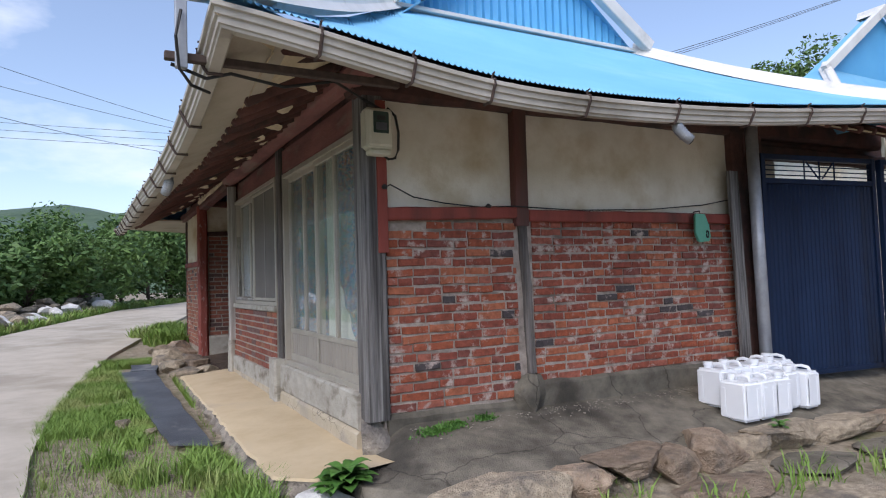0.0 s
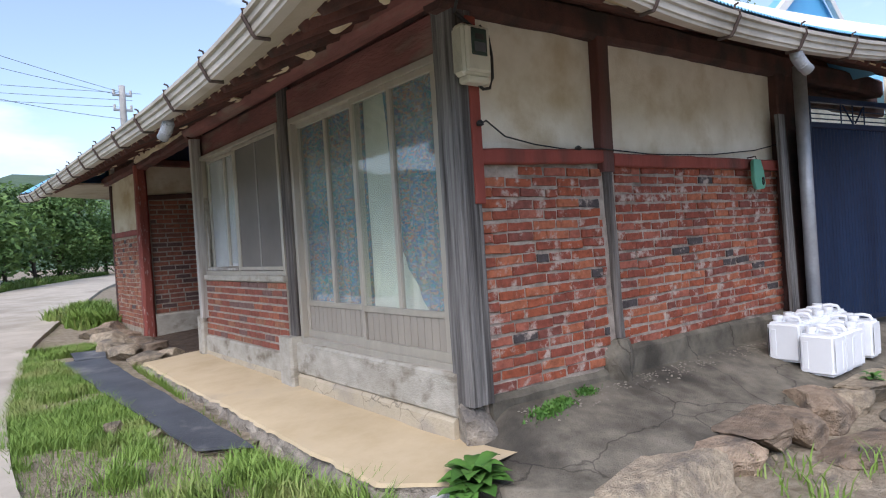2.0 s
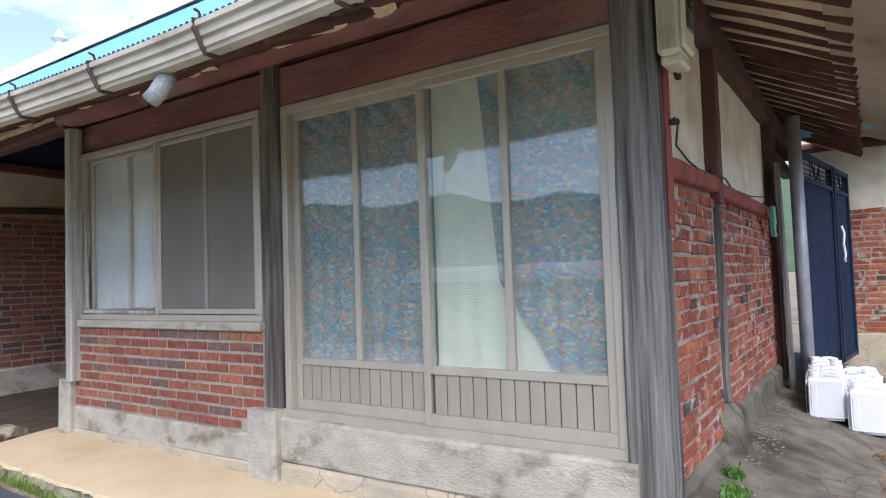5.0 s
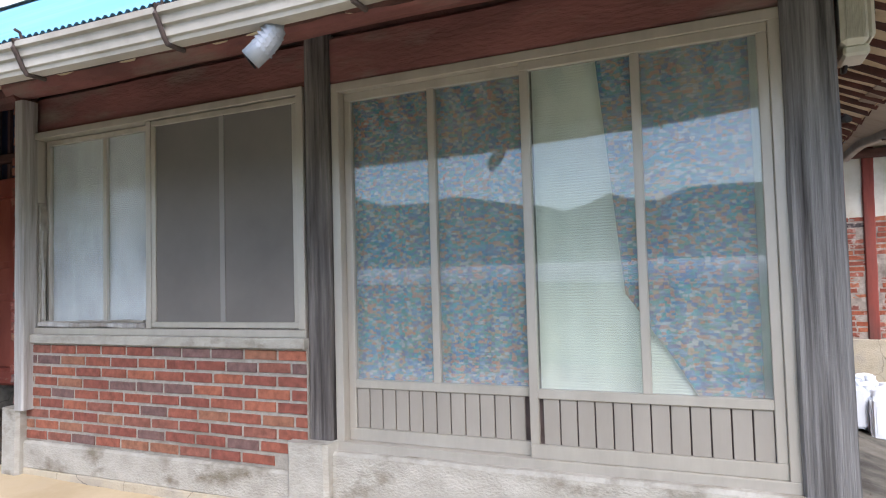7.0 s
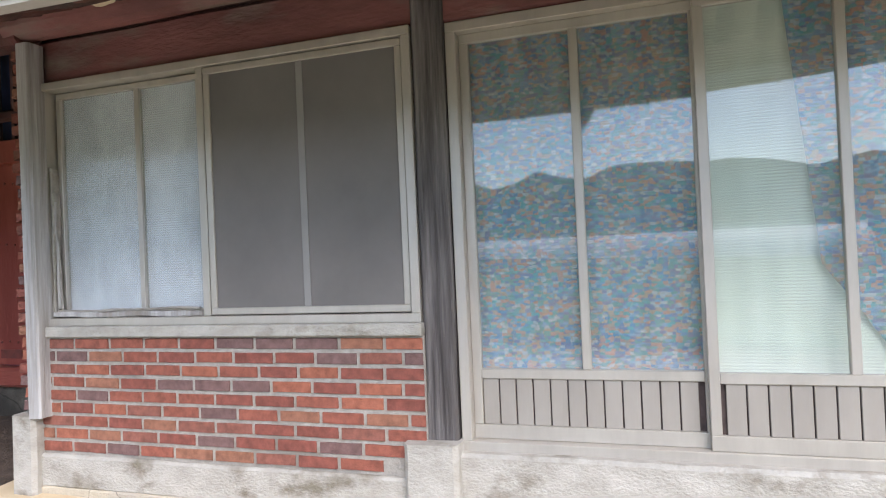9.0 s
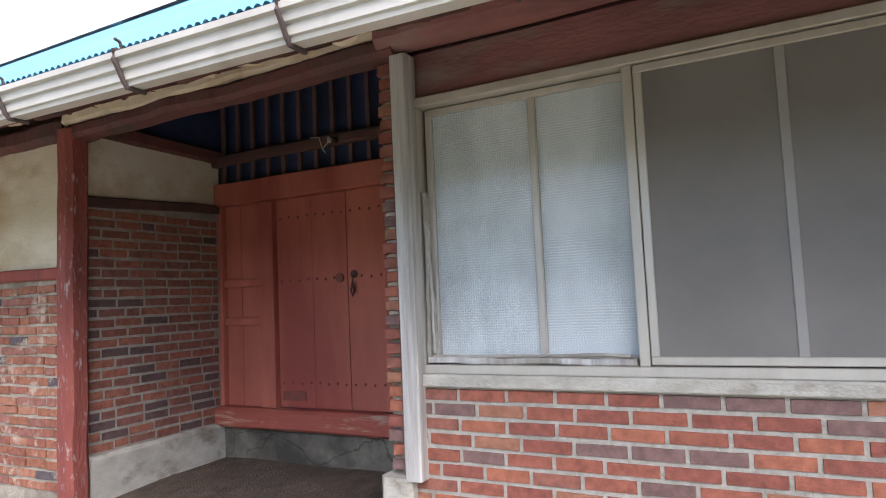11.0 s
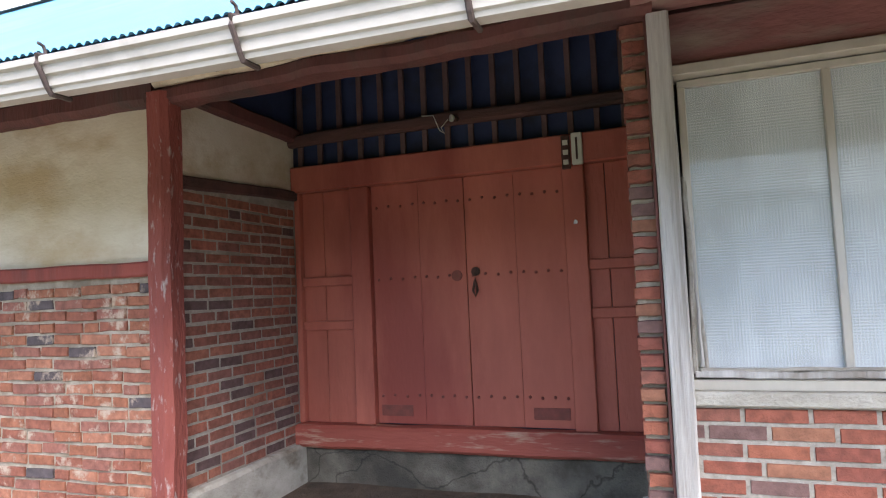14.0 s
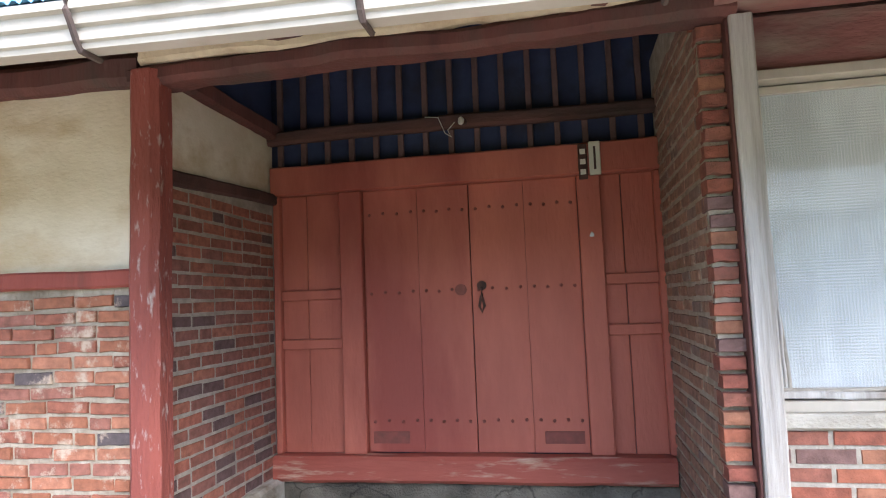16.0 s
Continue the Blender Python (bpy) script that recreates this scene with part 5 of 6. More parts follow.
def spout(name, start, d, label):
    """A short flexible outlet elbow hanging from the gutter."""
    s, d = Vector(start), Vector(d)
    pts = [s, s + Vector((0, 0, -0.03)), s + Vector((0, 0, -0.055)) + d * 0.015, s + Vector((0, 0, -0.085)) + d * 0.05, s + Vector((0, 0, -0.12)) + d * 0.10]
    e = thing(name, label, "downspout")
    part("elbow", tube(pts, 0.037, 16), M["pipe"], e, smooth=True)
    for i in range(5):
        q = pts[1].lerp(pts[3], i / 4)
        part("rib", tube([q - d * 0.002, q + d * 0.004 - Vector((0, 0, 0.005))], 0.040, 14), M["pipe"], e)
    # black disc on the closed end, painted darkness of the pipe's hollow
    part("mouth", tube([pts[-1] + d * 0.002 - Vector((0, 0, 0.002)), pts[-1] + d * 0.004 - Vector((0, 0, 0.003))], 0.031, 14), M["black"], e)
    return e


spout("downspout", (0.54, 5.66, 2.32), (-0.25, 0.75, 0), "short grey outlet elbow under the front gutter")
spout("downspout", (3.50, 3.02, 2.43), (0.9, -0.3, 0), "short grey outlet elbow under the side gutter")

# service mast at the corner of the eaves
mast = thing("service_mast", "grey steel service mast bracketed to the eaves", "mast")
# bracket takes the dark strap colour for the shade under the eaves
part("bracket", box(0.30, 1.55, 3.30, 3.345, 2.52, 2.56, 0.004), M["strap"], mast)
part("upright", box(0.345, 0.40, 3.26, 3.30, 2.47, 4.6, 0.004), M["pipe"], mast)
part("service_cable", tube([(0.33, 3.32, 2.50), (0.50, 3.36, 2.46), (0.62, 3.36, 2.50), (0.9, 3.38, 2.47), (1.2, 3.42, 2.55), (1.55, 3.9, 2.62), (1.72, 3.93, 2.56)], 0.009, 6), M["black"], mast)
part("loop_cable", tube([(0.37, 3.25, 2.75), (0.34, 3.2, 2.60), (0.36, 3.25, 2.46), (0.42, 3.3, 2.40), (0.52, 3.4, 2.40)], 0.008, 6), M["black"], mast)

# electricity meter
meter = thing("electric_meter", "cream plastic electricity meter box with dark window", "meter")
part("body", box(1.56, 1.76, 3.865, 3.952, 2.28, 2.56, 0.018), M["meter"], meter)
cover = part("cover", box(1.575, 1.745, 3.842, 3.867, 2.30, 2.545, 0.012), M["meter"], meter)
part("terminal_cover", box(1.585, 1.74, 3.86, 3.945, 2.245, 2.285, 0.01), M["meter"], meter)
part("dial_window", box(1.605, 1.715, 3.836, 3.845, 2.385, 2.53, 0.006), M["meter_glass"], cover, "dark green glazed dial window")
part("dial_bar", box(1.63, 1.69, 3.833, 3.837, 2.47, 2.50, 0.001), M["black"], cover)
part("dial_plate", box(1.622, 1.70, 3.8335, 3.837, 2.405, 2.455, 0.001), M["mat_dark"], cover)
for i in range(10):
    part("rib", box(1.555, 1.562, 3.875 + 0.007 * i, 3.878 + 0.007 * i, 2.30, 2.53, 0.001), M["meter"], meter)
tagged(part("meter_cable", tube([(1.74, 3.92, 2.58), (1.80, 3.92, 2.53), (1.82, 3.92, 2.42), (1.815, 3.92, 2.30), (1.79, 3.92, 2.24), (1.74, 3.92, 2.23), (1.70, 3.92, 2.26)], 0.009, 6), M["black"], smooth=True), "black cable looping beside the meter", "cable")
tagged(part("wall_cable", tube([(1.70, 3.93, 2.03), (1.75, 3.925, 2.06), (1.95, 3.985, 1.99), (2.2, 3.99, 1.955), (2.5, 3.99, 1.935), (2.78, 3.95, 1.945), (2.9, 3.945, 1.94), (3.4, 3.99, 1.935), (4.2, 3.99, 1.96), (4.9, 3.99, 2.02), (5.38, 3.98, 2.10)], 0.005, 5), M["black"], smooth=True), "thin black cable sagging across the plaster", "cable")
tagged(part("insulator", rock((1.71, 3.93, 2.045), (0.022, 0.022, 0.018), 3, 2), M["black"]), "small black cable clip on the post", "clip")
tagged(part("insulator", rock((2.55, 3.955, 1.945), (0.03, 0.02, 0.016), 4, 2), M["black"]), "small black cable clip on the rail", "clip")


def plastic_scoop():
    """A green handled plastic cover with a slot, hung from a nail."""
    e = thing("green_scoop", "green plastic scoop hung on the rail by a nail", "scoop")
    bm = bmesh.new()
    front, back = [], []
    prof = [(-0.055, 0.13), (0.03, 0.13), (0.06, 0.04), (0.075, -0.07), (0.06, -0.12), (-0.03, -0.13), (-0.06, -0.05)]
    for u, w in prof:
        front.append(bm.verts.new((4.775 + u * 1.5, 3.90, 1.80 + w)))
        back.append(bm.verts.new((4.775 + u * 1.3, 3.935, 1.80 + w * 0.9)))
    bm.faces.new(front)
    bm.faces.new(back[::-1])
    for i in range(len(prof)):
        j = (i + 1) % len(prof)
        bm.faces.new((front[i], front[j], back[j], back[i]))
    bmesh.ops.bevel(bm, geom=bm.edges[:], offset=0.006, segments=2, affect="EDGES", clamp_overlap=True)
    part("shell", bm, M["green_plastic"], e)
    part("slot", tube([(4.835 + 0.014 * math.cos(a), 3.896, 1.745 + 0.03 * math.sin(a)) for a in [2 * math.pi * i / 12 for i in range(13)]], 0.006, 5), M["black"], e)
    part("nail", tube([(4.77, 3.99, 1.95), (4.77, 3.92, 1.955), (4.775, 3.915, 1.92)], 0.006, 5), M["iron"], e)


plastic_scoop()


# clods of clay showing between the eave timbers
rc = random.Random(12)
for i in range(22):
    y = 4.2 + 0.43 * i + rc.uniform(-0.12, 0.12)
    if y > 13:
        break
    x = rc.uniform(1.06, 1.40)
    z = za(y) + 0.07 + (x - xa(y) - 0.38) * 0.48 - 0.012
    tagged(part("clay_patch", rock((x, y, z), (rc.uniform(0.05, 0.09), rc.uniform(0.06, 0.14), 0.02), 300 + i, 3, 0.5, 0, None, 4.0, 0.0), M["clay_fill"]), "broken yellow clay patch between the rafters", "clay patch", "clay patches")

# ---- white jugs ----
def jug_mesh_parts(at):
    e = thing("plastic_jug", "white plastic liquid jug with moulded handle", "jug", "white jugs on the terrace", at=at)
    w, d, h = 0.19, 0.25, 0.30
    own = bmesh.new()
    bmesh.ops.create_cube(own, size=1, matrix=Matrix.LocRotScale((0, 0, h / 2), None, (w, d, h)))
    bmesh.ops.bevel(own, geom=own.edges[:], offset=0.02, segments=3, affect="EDGES")
    part("body", own, M["plastic_white"], e)
    for s in (-1, 1):
        part("moulded_rib", box(-w / 2 + 0.02 if s < 0 else w / 2 - 0.06, -w / 2 + 0.06 if s < 0 else w / 2 - 0.02, -d / 2 - 0.003, d / 2 + 0.003, 0.04, h - 0.05, 0.003), M["plastic_white"], e)
        part("side_rib", box(s * (w / 2) - 0.003, s * (w / 2) + 0.003, -d / 2 + 0.03, -d / 2 + 0.07, 0.04, h - 0.05, 0.003), M["plastic_white"], e)
    neck = part("neck", tube([(0, -0.075, h - 0.01), (0, -0.075, h + 0.025)], 0.034, 14), M["plastic_white"], e, smooth=True)
    part("cap", tube([(0, -0.075, h + 0.018), (0, -0.075, h + 0.045)], 0.04, 14), M["plastic_white"], neck)
    part("handle", tube([(0, -0.035, h - 0.01), (0, -0.02, h + 0.035), (0, 0.03, h + 0.04), (0, 0.08, h + 0.03), (0, 0.10, h - 0.01)], 0.014, 8), M["plastic_white"], e, smooth=True)
    return e


first = None
rj = random.Random(4)
for r in range(2):
    for c in range(5):
        x, y = 4.42 + 0.205 * c + 0.06 * r, 3.34 + 0.26 * r + 0.01 * c
        if r == 0 and c == 3:
            y += 0.05
        m = pose(x, y, terrace_b_z(x, y) + 0.005, 0, 0, rj.uniform(-5, 5) + (180 if rj.random() < 0.3 else 0))
        if first is None:
            first = jug_mesh_parts((0, 0, 0))
            first.matrix_world = m
        else:
            copy_thing(first, m)

# ---- stones ----
def stone(name, c, size, seed, m, label, flat=0.85, amount=0.3):
    return tagged(part(name, rock(c, size, seed, 4, amount, flat, None, 9.0, 0.25 * math.sin(seed * 1.7)), M[m], smooth=False), label, "stone", "edging stones")


stone("granite_block", (1.80, 3.12, 0.08), (0.72, 0.22, 0.23), 21, "granite", "long tan granite block edging the terrace", 0.72, 0.2)
stone("granite_block", (1.12, 3.66, 0.08), (0.26, 0.22, 0.16), 22, "rock_pale", "pale grey granite block beside the weed", 0.9, 0.2)
wall("stone_bedding", rough_timber((2.2, 3.20, 0.06), (7.2, 3.16, 0.06), 0.22, 0.26, 0.03, 80, 0.04, 55), M["terrace"], "dark earth and mortar packed between the edging stones", "bedding")
for c, s, sd, m in (((2.66, 3.14, 0.14), (0.221, 0.175, 0.180), 23, "rock_brown"), ((3.02, 3.18, 0.21), (0.312, 0.188, 0.084), 24, "rock_brown"), ((2.95, 3.10, 0.06), (0.286, 0.150, 0.108), 25, "granite"),
                    ((3.40, 3.12, 0.14), (0.221, 0.163, 0.180), 26, "rock_brown"), ((3.78, 3.14, 0.20), (0.234, 0.163, 0.168), 27, "rock_brown"), ((4.12, 3.12, 0.14), (0.234, 0.150, 0.156), 28, "granite"),
                    ((4.55, 3.08, 0.19), (0.416, 0.150, 0.120), 29, "granite"), ((5.15, 3.05, 0.16), (0.390, 0.150, 0.120), 30, "granite"), ((5.8, 3.02, 0.13), (0.416, 0.163, 0.120), 31, "rock_brown"), ((6.5, 3.0, 0.12), (0.468, 0.163, 0.120), 32, "granite")):
    stone("edging_stone", c, (s[0] * 1.12, s[1] * 1.2, s[2]), sd, m, "rough brown and tan edging stone of the terrace", 0.52, 0.3)
for c, s, sd, m in (((3.45, 2.72, 0.07), (0.42, 0.24, 0.05), 41, "rock_brown"), ((4.35, 2.70, 0.08), (0.45, 0.26, 0.05), 42, "terrace"), ((5.2, 2.65, 0.08), (0.40, 0.28, 0.05), 43, "terrace"),
                    ((2.85, 2.70, 0.04), (0.24, 0.2, 0.05), 44, "granite"), ((3.9, 2.30, 0.06), (0.34, 0.22, 0.05), 45, "granite"), ((4.9, 2.15, 0.06), (0.42, 0.24, 0.05), 46, "rock_brown"), ((5.9, 2.5, 0.07), (0.36, 0.3, 0.05), 47, "granite"), ((3.1, 2.30, 0.04), (0.25, 0.2, 0.05), 48, "rock_pale")):
    tagged(part("flagstone", rock(c, s, sd, 4, 0.3, 0.9, None, 7.0), M[m]), "flat worn flagstone set in the earth", "flagstone", "flagstones before the terrace")
for c, s, sd, m in (((1.05, 9.02, 0.31), (0.2, 0.16, 0.09), 51, "granite"), ((1.32, 8.98, 0.33), (0.16, 0.18, 0.07), 52, "granite"), ((0.95, 9.45, 0.36), (0.2, 0.2, 0.11), 53, "granite"), ((1.25, 9.55, 0.36), (0.2, 0.22, 0.08), 54, "rock_brown"),
                    ((0.9, 10.0, 0.38), (0.24, 0.22, 0.12), 55, "granite"), ((1.25, 10.2, 0.36), (0.2, 0.24, 0.1), 56, "rock_brown"), ((0.98, 10.7, 0.38), (0.26, 0.26, 0.12), 57, "granite"), ((1.25, 11.1, 0.36), (0.22, 0.25, 0.12), 58, "rock_brown"), ((1.05, 11.7, 0.38), (0.28, 0.3, 0.12), 59, "granite"), ((1.3, 12.4, 0.4), (0.22, 0.3, 0.1), 60, "rock_brown")):
    stone("step_stone", c, s, sd, m, "rough tan stone before the gate recess")
stone("loose_stone", (0.22, 6.35, 0.23), (0.07, 0.06, 0.06), 61, "granite", "small grey loose stone in the grass")
stone("loose_stone", (0.40, 6.05, 0.2), (0.06, 0.05, 0.03), 62, "granite", "small flat loose stone in the grass")


def sheet(corners, seed):
    """A thin stiff sheet lying on the ground."""
    bm = bmesh.new()
    a, b, c, d = [Vector(p) for p in corners]
    n, k = 30, 8
    vs = []
    for i in range(n + 1):
        row = []
        for j in range(k + 1):
            p = a.lerp(b, i / n).lerp(d.lerp(c, i / n), j / k)
            p.x += 0.012 * noise.noise(p * 3) if 0 < j < k else 0.02 * noise.noise(p * 2.5)
            row.append(bm.verts.new((p.x, p.y, p.z + 0.02 * noise.noise(Vector((p.x * 2.2, p.y * 2.2, seed))))))
        vs.append(row)
    for r0, r1 in zip(vs, vs[1:]):
        for j in range(k):
            bm.faces.new((r0[j], r0[j + 1], r1[j + 1], r1[j]))
    ext = bmesh.ops.extrude_face_region(bm, geom=bm.faces[:])
    bmesh.ops.translate(bm, verts=[g for g in ext["geom"] if isinstance(g, bmesh.types.BMVert)], vec=(0, 0, -0.012))
    return bm


tagged(part("ground_sheet", sheet(((0.27, 9.5, 0.325), (0.43, 6.55, 0.245), (0.75, 6.45, 0.25), (0.69, 9.5, 0.33)), 2), M["mat_dark"]), "dark grey weathered sheet laid on the grass", "sheet", "ground sheets")
tagged(part("ground_sheet", sheet(((0.43, 6.65, 0.255), (0.50, 5.42, 0.21), (0.79, 5.16, 0.205), (0.75, 6.55, 0.26)), 6), M["mat_dark"]), "dark grey weathered sheet with pale scuffs", "sheet", "ground sheets")
tagged(part("ground_sheet", sheet(((0.45, 10.1, 0.35), (0.40, 9.45, 0.335), (0.72, 9.45, 0.335), (0.80, 10.1, 0.35)), 9), M["mat_dark"]), "dark grey weathered sheet laid on the grass", "sheet", "ground sheets")
stone("loose_stone", (0.73, 5.42, 0.165), (0.2, 0.13, 0.02), 63, "granite", "flat pale stone under the end of the sheet")


# ---- gravel, grass and weeds ----
def scatter(n, seed, place, make):
    rnd = random.Random(seed)
    verts, faces = [], []
    for _ in range(n):
        p = place(rnd)
        if p:
            make(rnd, p, verts, faces)
    me = bpy.data.meshes.new("scatter")
    me.from_pydata(verts, [], faces)
    return me


def blade(rnd, p, verts, faces, hmin=0.03, hmax=0.115, w=0.0024):
    h = rnd.uniform(hmin, hmax)
    a = rnd.uniform(0, 6.28)
    lean = rnd.uniform(0.15, 1.1) * h
    dx, dy = math.cos(a), math.sin(a)
    sx, sy = -dy * w, dx * w
    b = len(verts)
    x, y, z = p
    verts += [(x - sx, y - sy, z), (x + sx, y + sy, z), (x + dx * lean * 0.35 - sx, y + dy * lean * 0.35 - sy, z + h * 0.6), (x + dx * lean * 0.35 + sx, y + dy * lean * 0.35 + sy, z + h * 0.6), (x + dx * lean, y + dy * lean, z + h)]
    faces += [(b, b + 1, b + 3, b + 2), (b + 2, b + 3, b + 4)]


def pebble(rnd, p, verts, faces):
    s = rnd.uniform(0.004, 0.013)
    b = len(verts)
    x, y, z = p
    for dx, dy, dz in ((1, 0, 0), (0, 1, 0), (-1, 0, 0), (0, -1, 0), (0, 0, 0.7), (0, 0, -0.5)):
        k = s * rnd.uniform(0.7, 1.2)
        verts.append((x + dx * k, y + dy * k, z + dz * k))
    for i in range(4):
        faces.append((b + i, b + (i + 1) % 4, b + 4))


def on_verge(rnd):
    y = 2.2 + 8.6 * rnd.random() ** 0.85
    xr = curve_at(ROAD_R, y)
    x = xr - 0.03 + rnd.random() * (1.05 - xr)
    if y > 8.8 and x > 0.78:
        return None
    if 5.25 < y < 10.1 and (0.27 + (9.5 - y) * 0.06 if y > 5.7 else 0.5) < x < 0.86:
        return None
    if y > 3.9 and x > 0.88:
        return None
    d = noise.fractal(Vector((x * 2.1, y * 1.4, 7)), 0.9, 2.0, 3)
    bare = 0.75 if y < 6.3 else -0.25
    if y < 4.3 and x < 0.05:
        bare = 0.75
    if d < bare * 0.6 - 0.12 and rnd.random() < 0.93:
        return None
    return (x, y, rough_ground(x, y) - 0.005)


def grass_object(name, me, m, label, category="grass"):
    me.materials.append(M[m])
    return tagged(new(name, me), label, category, kind="stuff")


grass_object("grass_verge", scatter(150000, 5, on_verge, blade), "grass", "bright green uneven grass on the verge")


def on_gravel(rnd):
    y, x = rnd.uniform(2.4, 7.2), rnd.uniform(-0.3, 1.0)
    if y > 5.2 and x > 0.42:
        return None
    return (x, y, rough_ground(x, y) + 0.003)


grass_object("gravel", scatter(6000, 8, on_gravel, pebble), "granite", "pale gravel scattered on the verge", "gravel")


def tufts(centres, seed, n, r, hmin, hmax, w):
    def place(rnd):
        cx, cy = rnd.choice(centres)
        a, k = rnd.uniform(0, 6.28), r * rnd.random() ** 0.7
        x, y = cx + k * math.cos(a), cy + k * math.sin(a)
        return (x, y, rough_ground(x, y))
    return scatter(n, seed, place, lambda rn, p, v, f: blade(rn, p, v, f, hmin, hmax, w))


grass_object("grass_tufts", tufts([(0.62, 4.5), (0.75, 4.2), (0.88, 4.0), (0.80, 3.75), (0.6, 4.9), (0.3, 4.75), (0.05, 5.3)], 11, 1500, 0.14, 0.06, 0.2, 0.004), "grass", "long grass tufts at the slab's corner")
grass_object("grass_tufts", tufts([(3.15, 2.55), (3.75, 2.45), (4.05, 2.55), (2.5, 2.6), (1.35, 2.85), (2.75, 2.95), (4.6, 2.4)], 12, 300, 0.2, 0.04, 0.17, 0.005), "grass", "long grass tufts between the flagstones")
grass_object("grass_bank", tufts([(1.15, 13.4), (1.35, 14.0), (0.95, 14.3), (1.3, 14.9), (1.2, 12.9), (1.5, 15.4)], 14, 4200, 0.36, 0.06, 0.30, 0.009), "grass", "tall weeds on the bank beyond the house")
grass_object("grass_roadside", scatter(16000, 15, lambda r: (lambda y: (curve_at(ROAD_L, y) - 0.1 - r.random() ** 1.5 * 2.2, y, ground_z(0, y)))(r.uniform(12, 40)), lambda rn, p, v, f: blade(rn, p, v, f, 0.08, 0.3, 0.012)), "grass", "grass along the far roadside")


def weed(at, n, size, seed, label):
    e = thing("weed", label, "plant")
    rnd = random.Random(seed)
    for i in range(n):
        a = i * 2.4 + rnd.uniform(-0.3, 0.3)
        L, up = size * rnd.uniform(0.7, 1.15), rnd.uniform(0.25, 1.3)
        h0 = size * 0.5 * i / n
        d, s = Vector((math.cos(a), math.sin(a), 0)), Vector((-math.sin(a), math.cos(a), 0))
        bm = bmesh.new()
        rows = []
        for j in range(7):
            f = j / 6
            c = Vector(at) + d * L * f + Vector((0, 0, h0 + L * (up * f - 0.75 * up * f * f)))
            w = L * 0.27 * math.sin(math.pi * min(1, 0.08 + f * 0.92)) ** 0.8 * (1 + 0.1 * math.sin(j * 2.2)) + 0.001
            rows.append([bm.verts.new(c - s * w + Vector((0, 0, 0.25 * w))), bm.verts.new(c), bm.verts.new(c + s * w + Vector((0, 0, 0.25 * w)))])
        for r0, r1 in zip(rows, rows[1:]):
            for k in range(2):
                bm.faces.new((r0[k], r0[k + 1], r1[k + 1], r1[k]))
        part("leaf", bm, M["leaf"], e, smooth=True)
    part("stem", tube([at, Vector(at) + Vector((0, 0, size * 0.55))], 0.006, 6), M["leaf"], e)


weed((1.30, 3.66, 0.20), 38, 0.17, 3, "dark green broad-leaved weed beside the stones")
weed((1.18, 3.60, 0.19), 10, 0.13, 5, "dark green broad-leaved weed beside the stones")
weed((4.42, 3.02, 0.24), 10, 0.09, 7, "small green weed growing from the stones")
def creeping(rnd):
    cx, cy, r = rnd.choice(((1.95, 3.80, 0.09), (2.08, 3.84, 0.08), (2.17, 3.86, 0.05), (2.42, 3.90, 0.07)))
    x, y = rnd.gauss(cx, r * 0.6), rnd.gauss(cy, r * 0.3)
    return (x, y, terrace_b_z(x, y) + 0.004)


grass_object("creeping_weed", scatter(900, 17, creeping, lambda rn, p, v, f: blade(rn, p, v, f, 0.008, 0.03, 0.006)), "leaf", "low creeping weed in the terrace joint", "weed")


def on_terrace(rnd):
    x = rnd.uniform(1.8, 5.6)
    y = 3.93 - abs(rnd.gauss(0, 0.09)) - 0.02 * rnd.random()
    return (x, y, terrace_b_z(x, y) + 0.002) if y > 3.3 else None


grass_object("mortar_chips", scatter(450, 23, on_terrace, pebble), "edge_rock", "crumbled mortar chips and grit at the wall's foot", "grit")

def on_recess(rnd):
    x, y = rnd.uniform(1.45, 2.6), rnd.uniform(8.7, 10.8)
    return (x, y, 0.335 + 0.05 * (x - 1.5) + 0.02 * noise.noise(Vector((x * 3, y * 3, 0))))


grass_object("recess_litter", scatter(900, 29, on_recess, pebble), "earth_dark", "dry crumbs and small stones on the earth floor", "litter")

# ---- small things at the gate ----
lamp = thing("bulb_holder", "bare lamp holder with loose wires over the gate", "lamp")
part("holder", tube([(2.66, 9.63, 2.70), (2.63, 9.63, 2.695), (2.60, 9.63, 2.69)], 0.022, 10), M["iron"], lamp, smooth=True)
part("bulb", rock((2.585, 9.63, 2.688), (0.022, 0.022, 0.022), 2, 3, 0.05), M["meter"], lamp, smooth=True)
part("wire", tube([(2.65, 9.68, 2.70), (2.63, 9.72, 2.65), (2.63, 9.70, 2.61), (2.65, 9.74, 2.64), (2.66, 9.78, 2.74), (2.66, 9.86, 2.75)], 0.003, 5), M["meter"], lamp)
plate = thing("name_plate", "small cream wooden name plate on the gate stile", "plate")
part("board", box(2.648, 2.674, 8.862, 8.925, 2.33, 2.52, 0.005), M["meter"], plate)
part("writing_bar", box(2.645, 2.650, 8.888, 8.90, 2.36, 2.49, 0.001), M["wood_red_dark"], plate)
plate2 = thing("name_plate", "dark metal plate with three worn characters", "plate")
part("board", box(2.652, 2.674, 8.935, 8.985, 2.31, 2.51, 0.004), M["iron"], plate2)
for i in range(3):
    part("writing_bar", box(2.649, 2.654, 8.945, 8.975, 2.335 + 0.058 * i, 2.365 + 0.058 * i, 0.001), M["meter"], plate2)
tagged(part("bell_button", rock((2.70, 8.93, 2.0), (0.008, 0.014, 0.014), 6, 2), M["plastic_white"]), "small white bell button on the stile", "button")

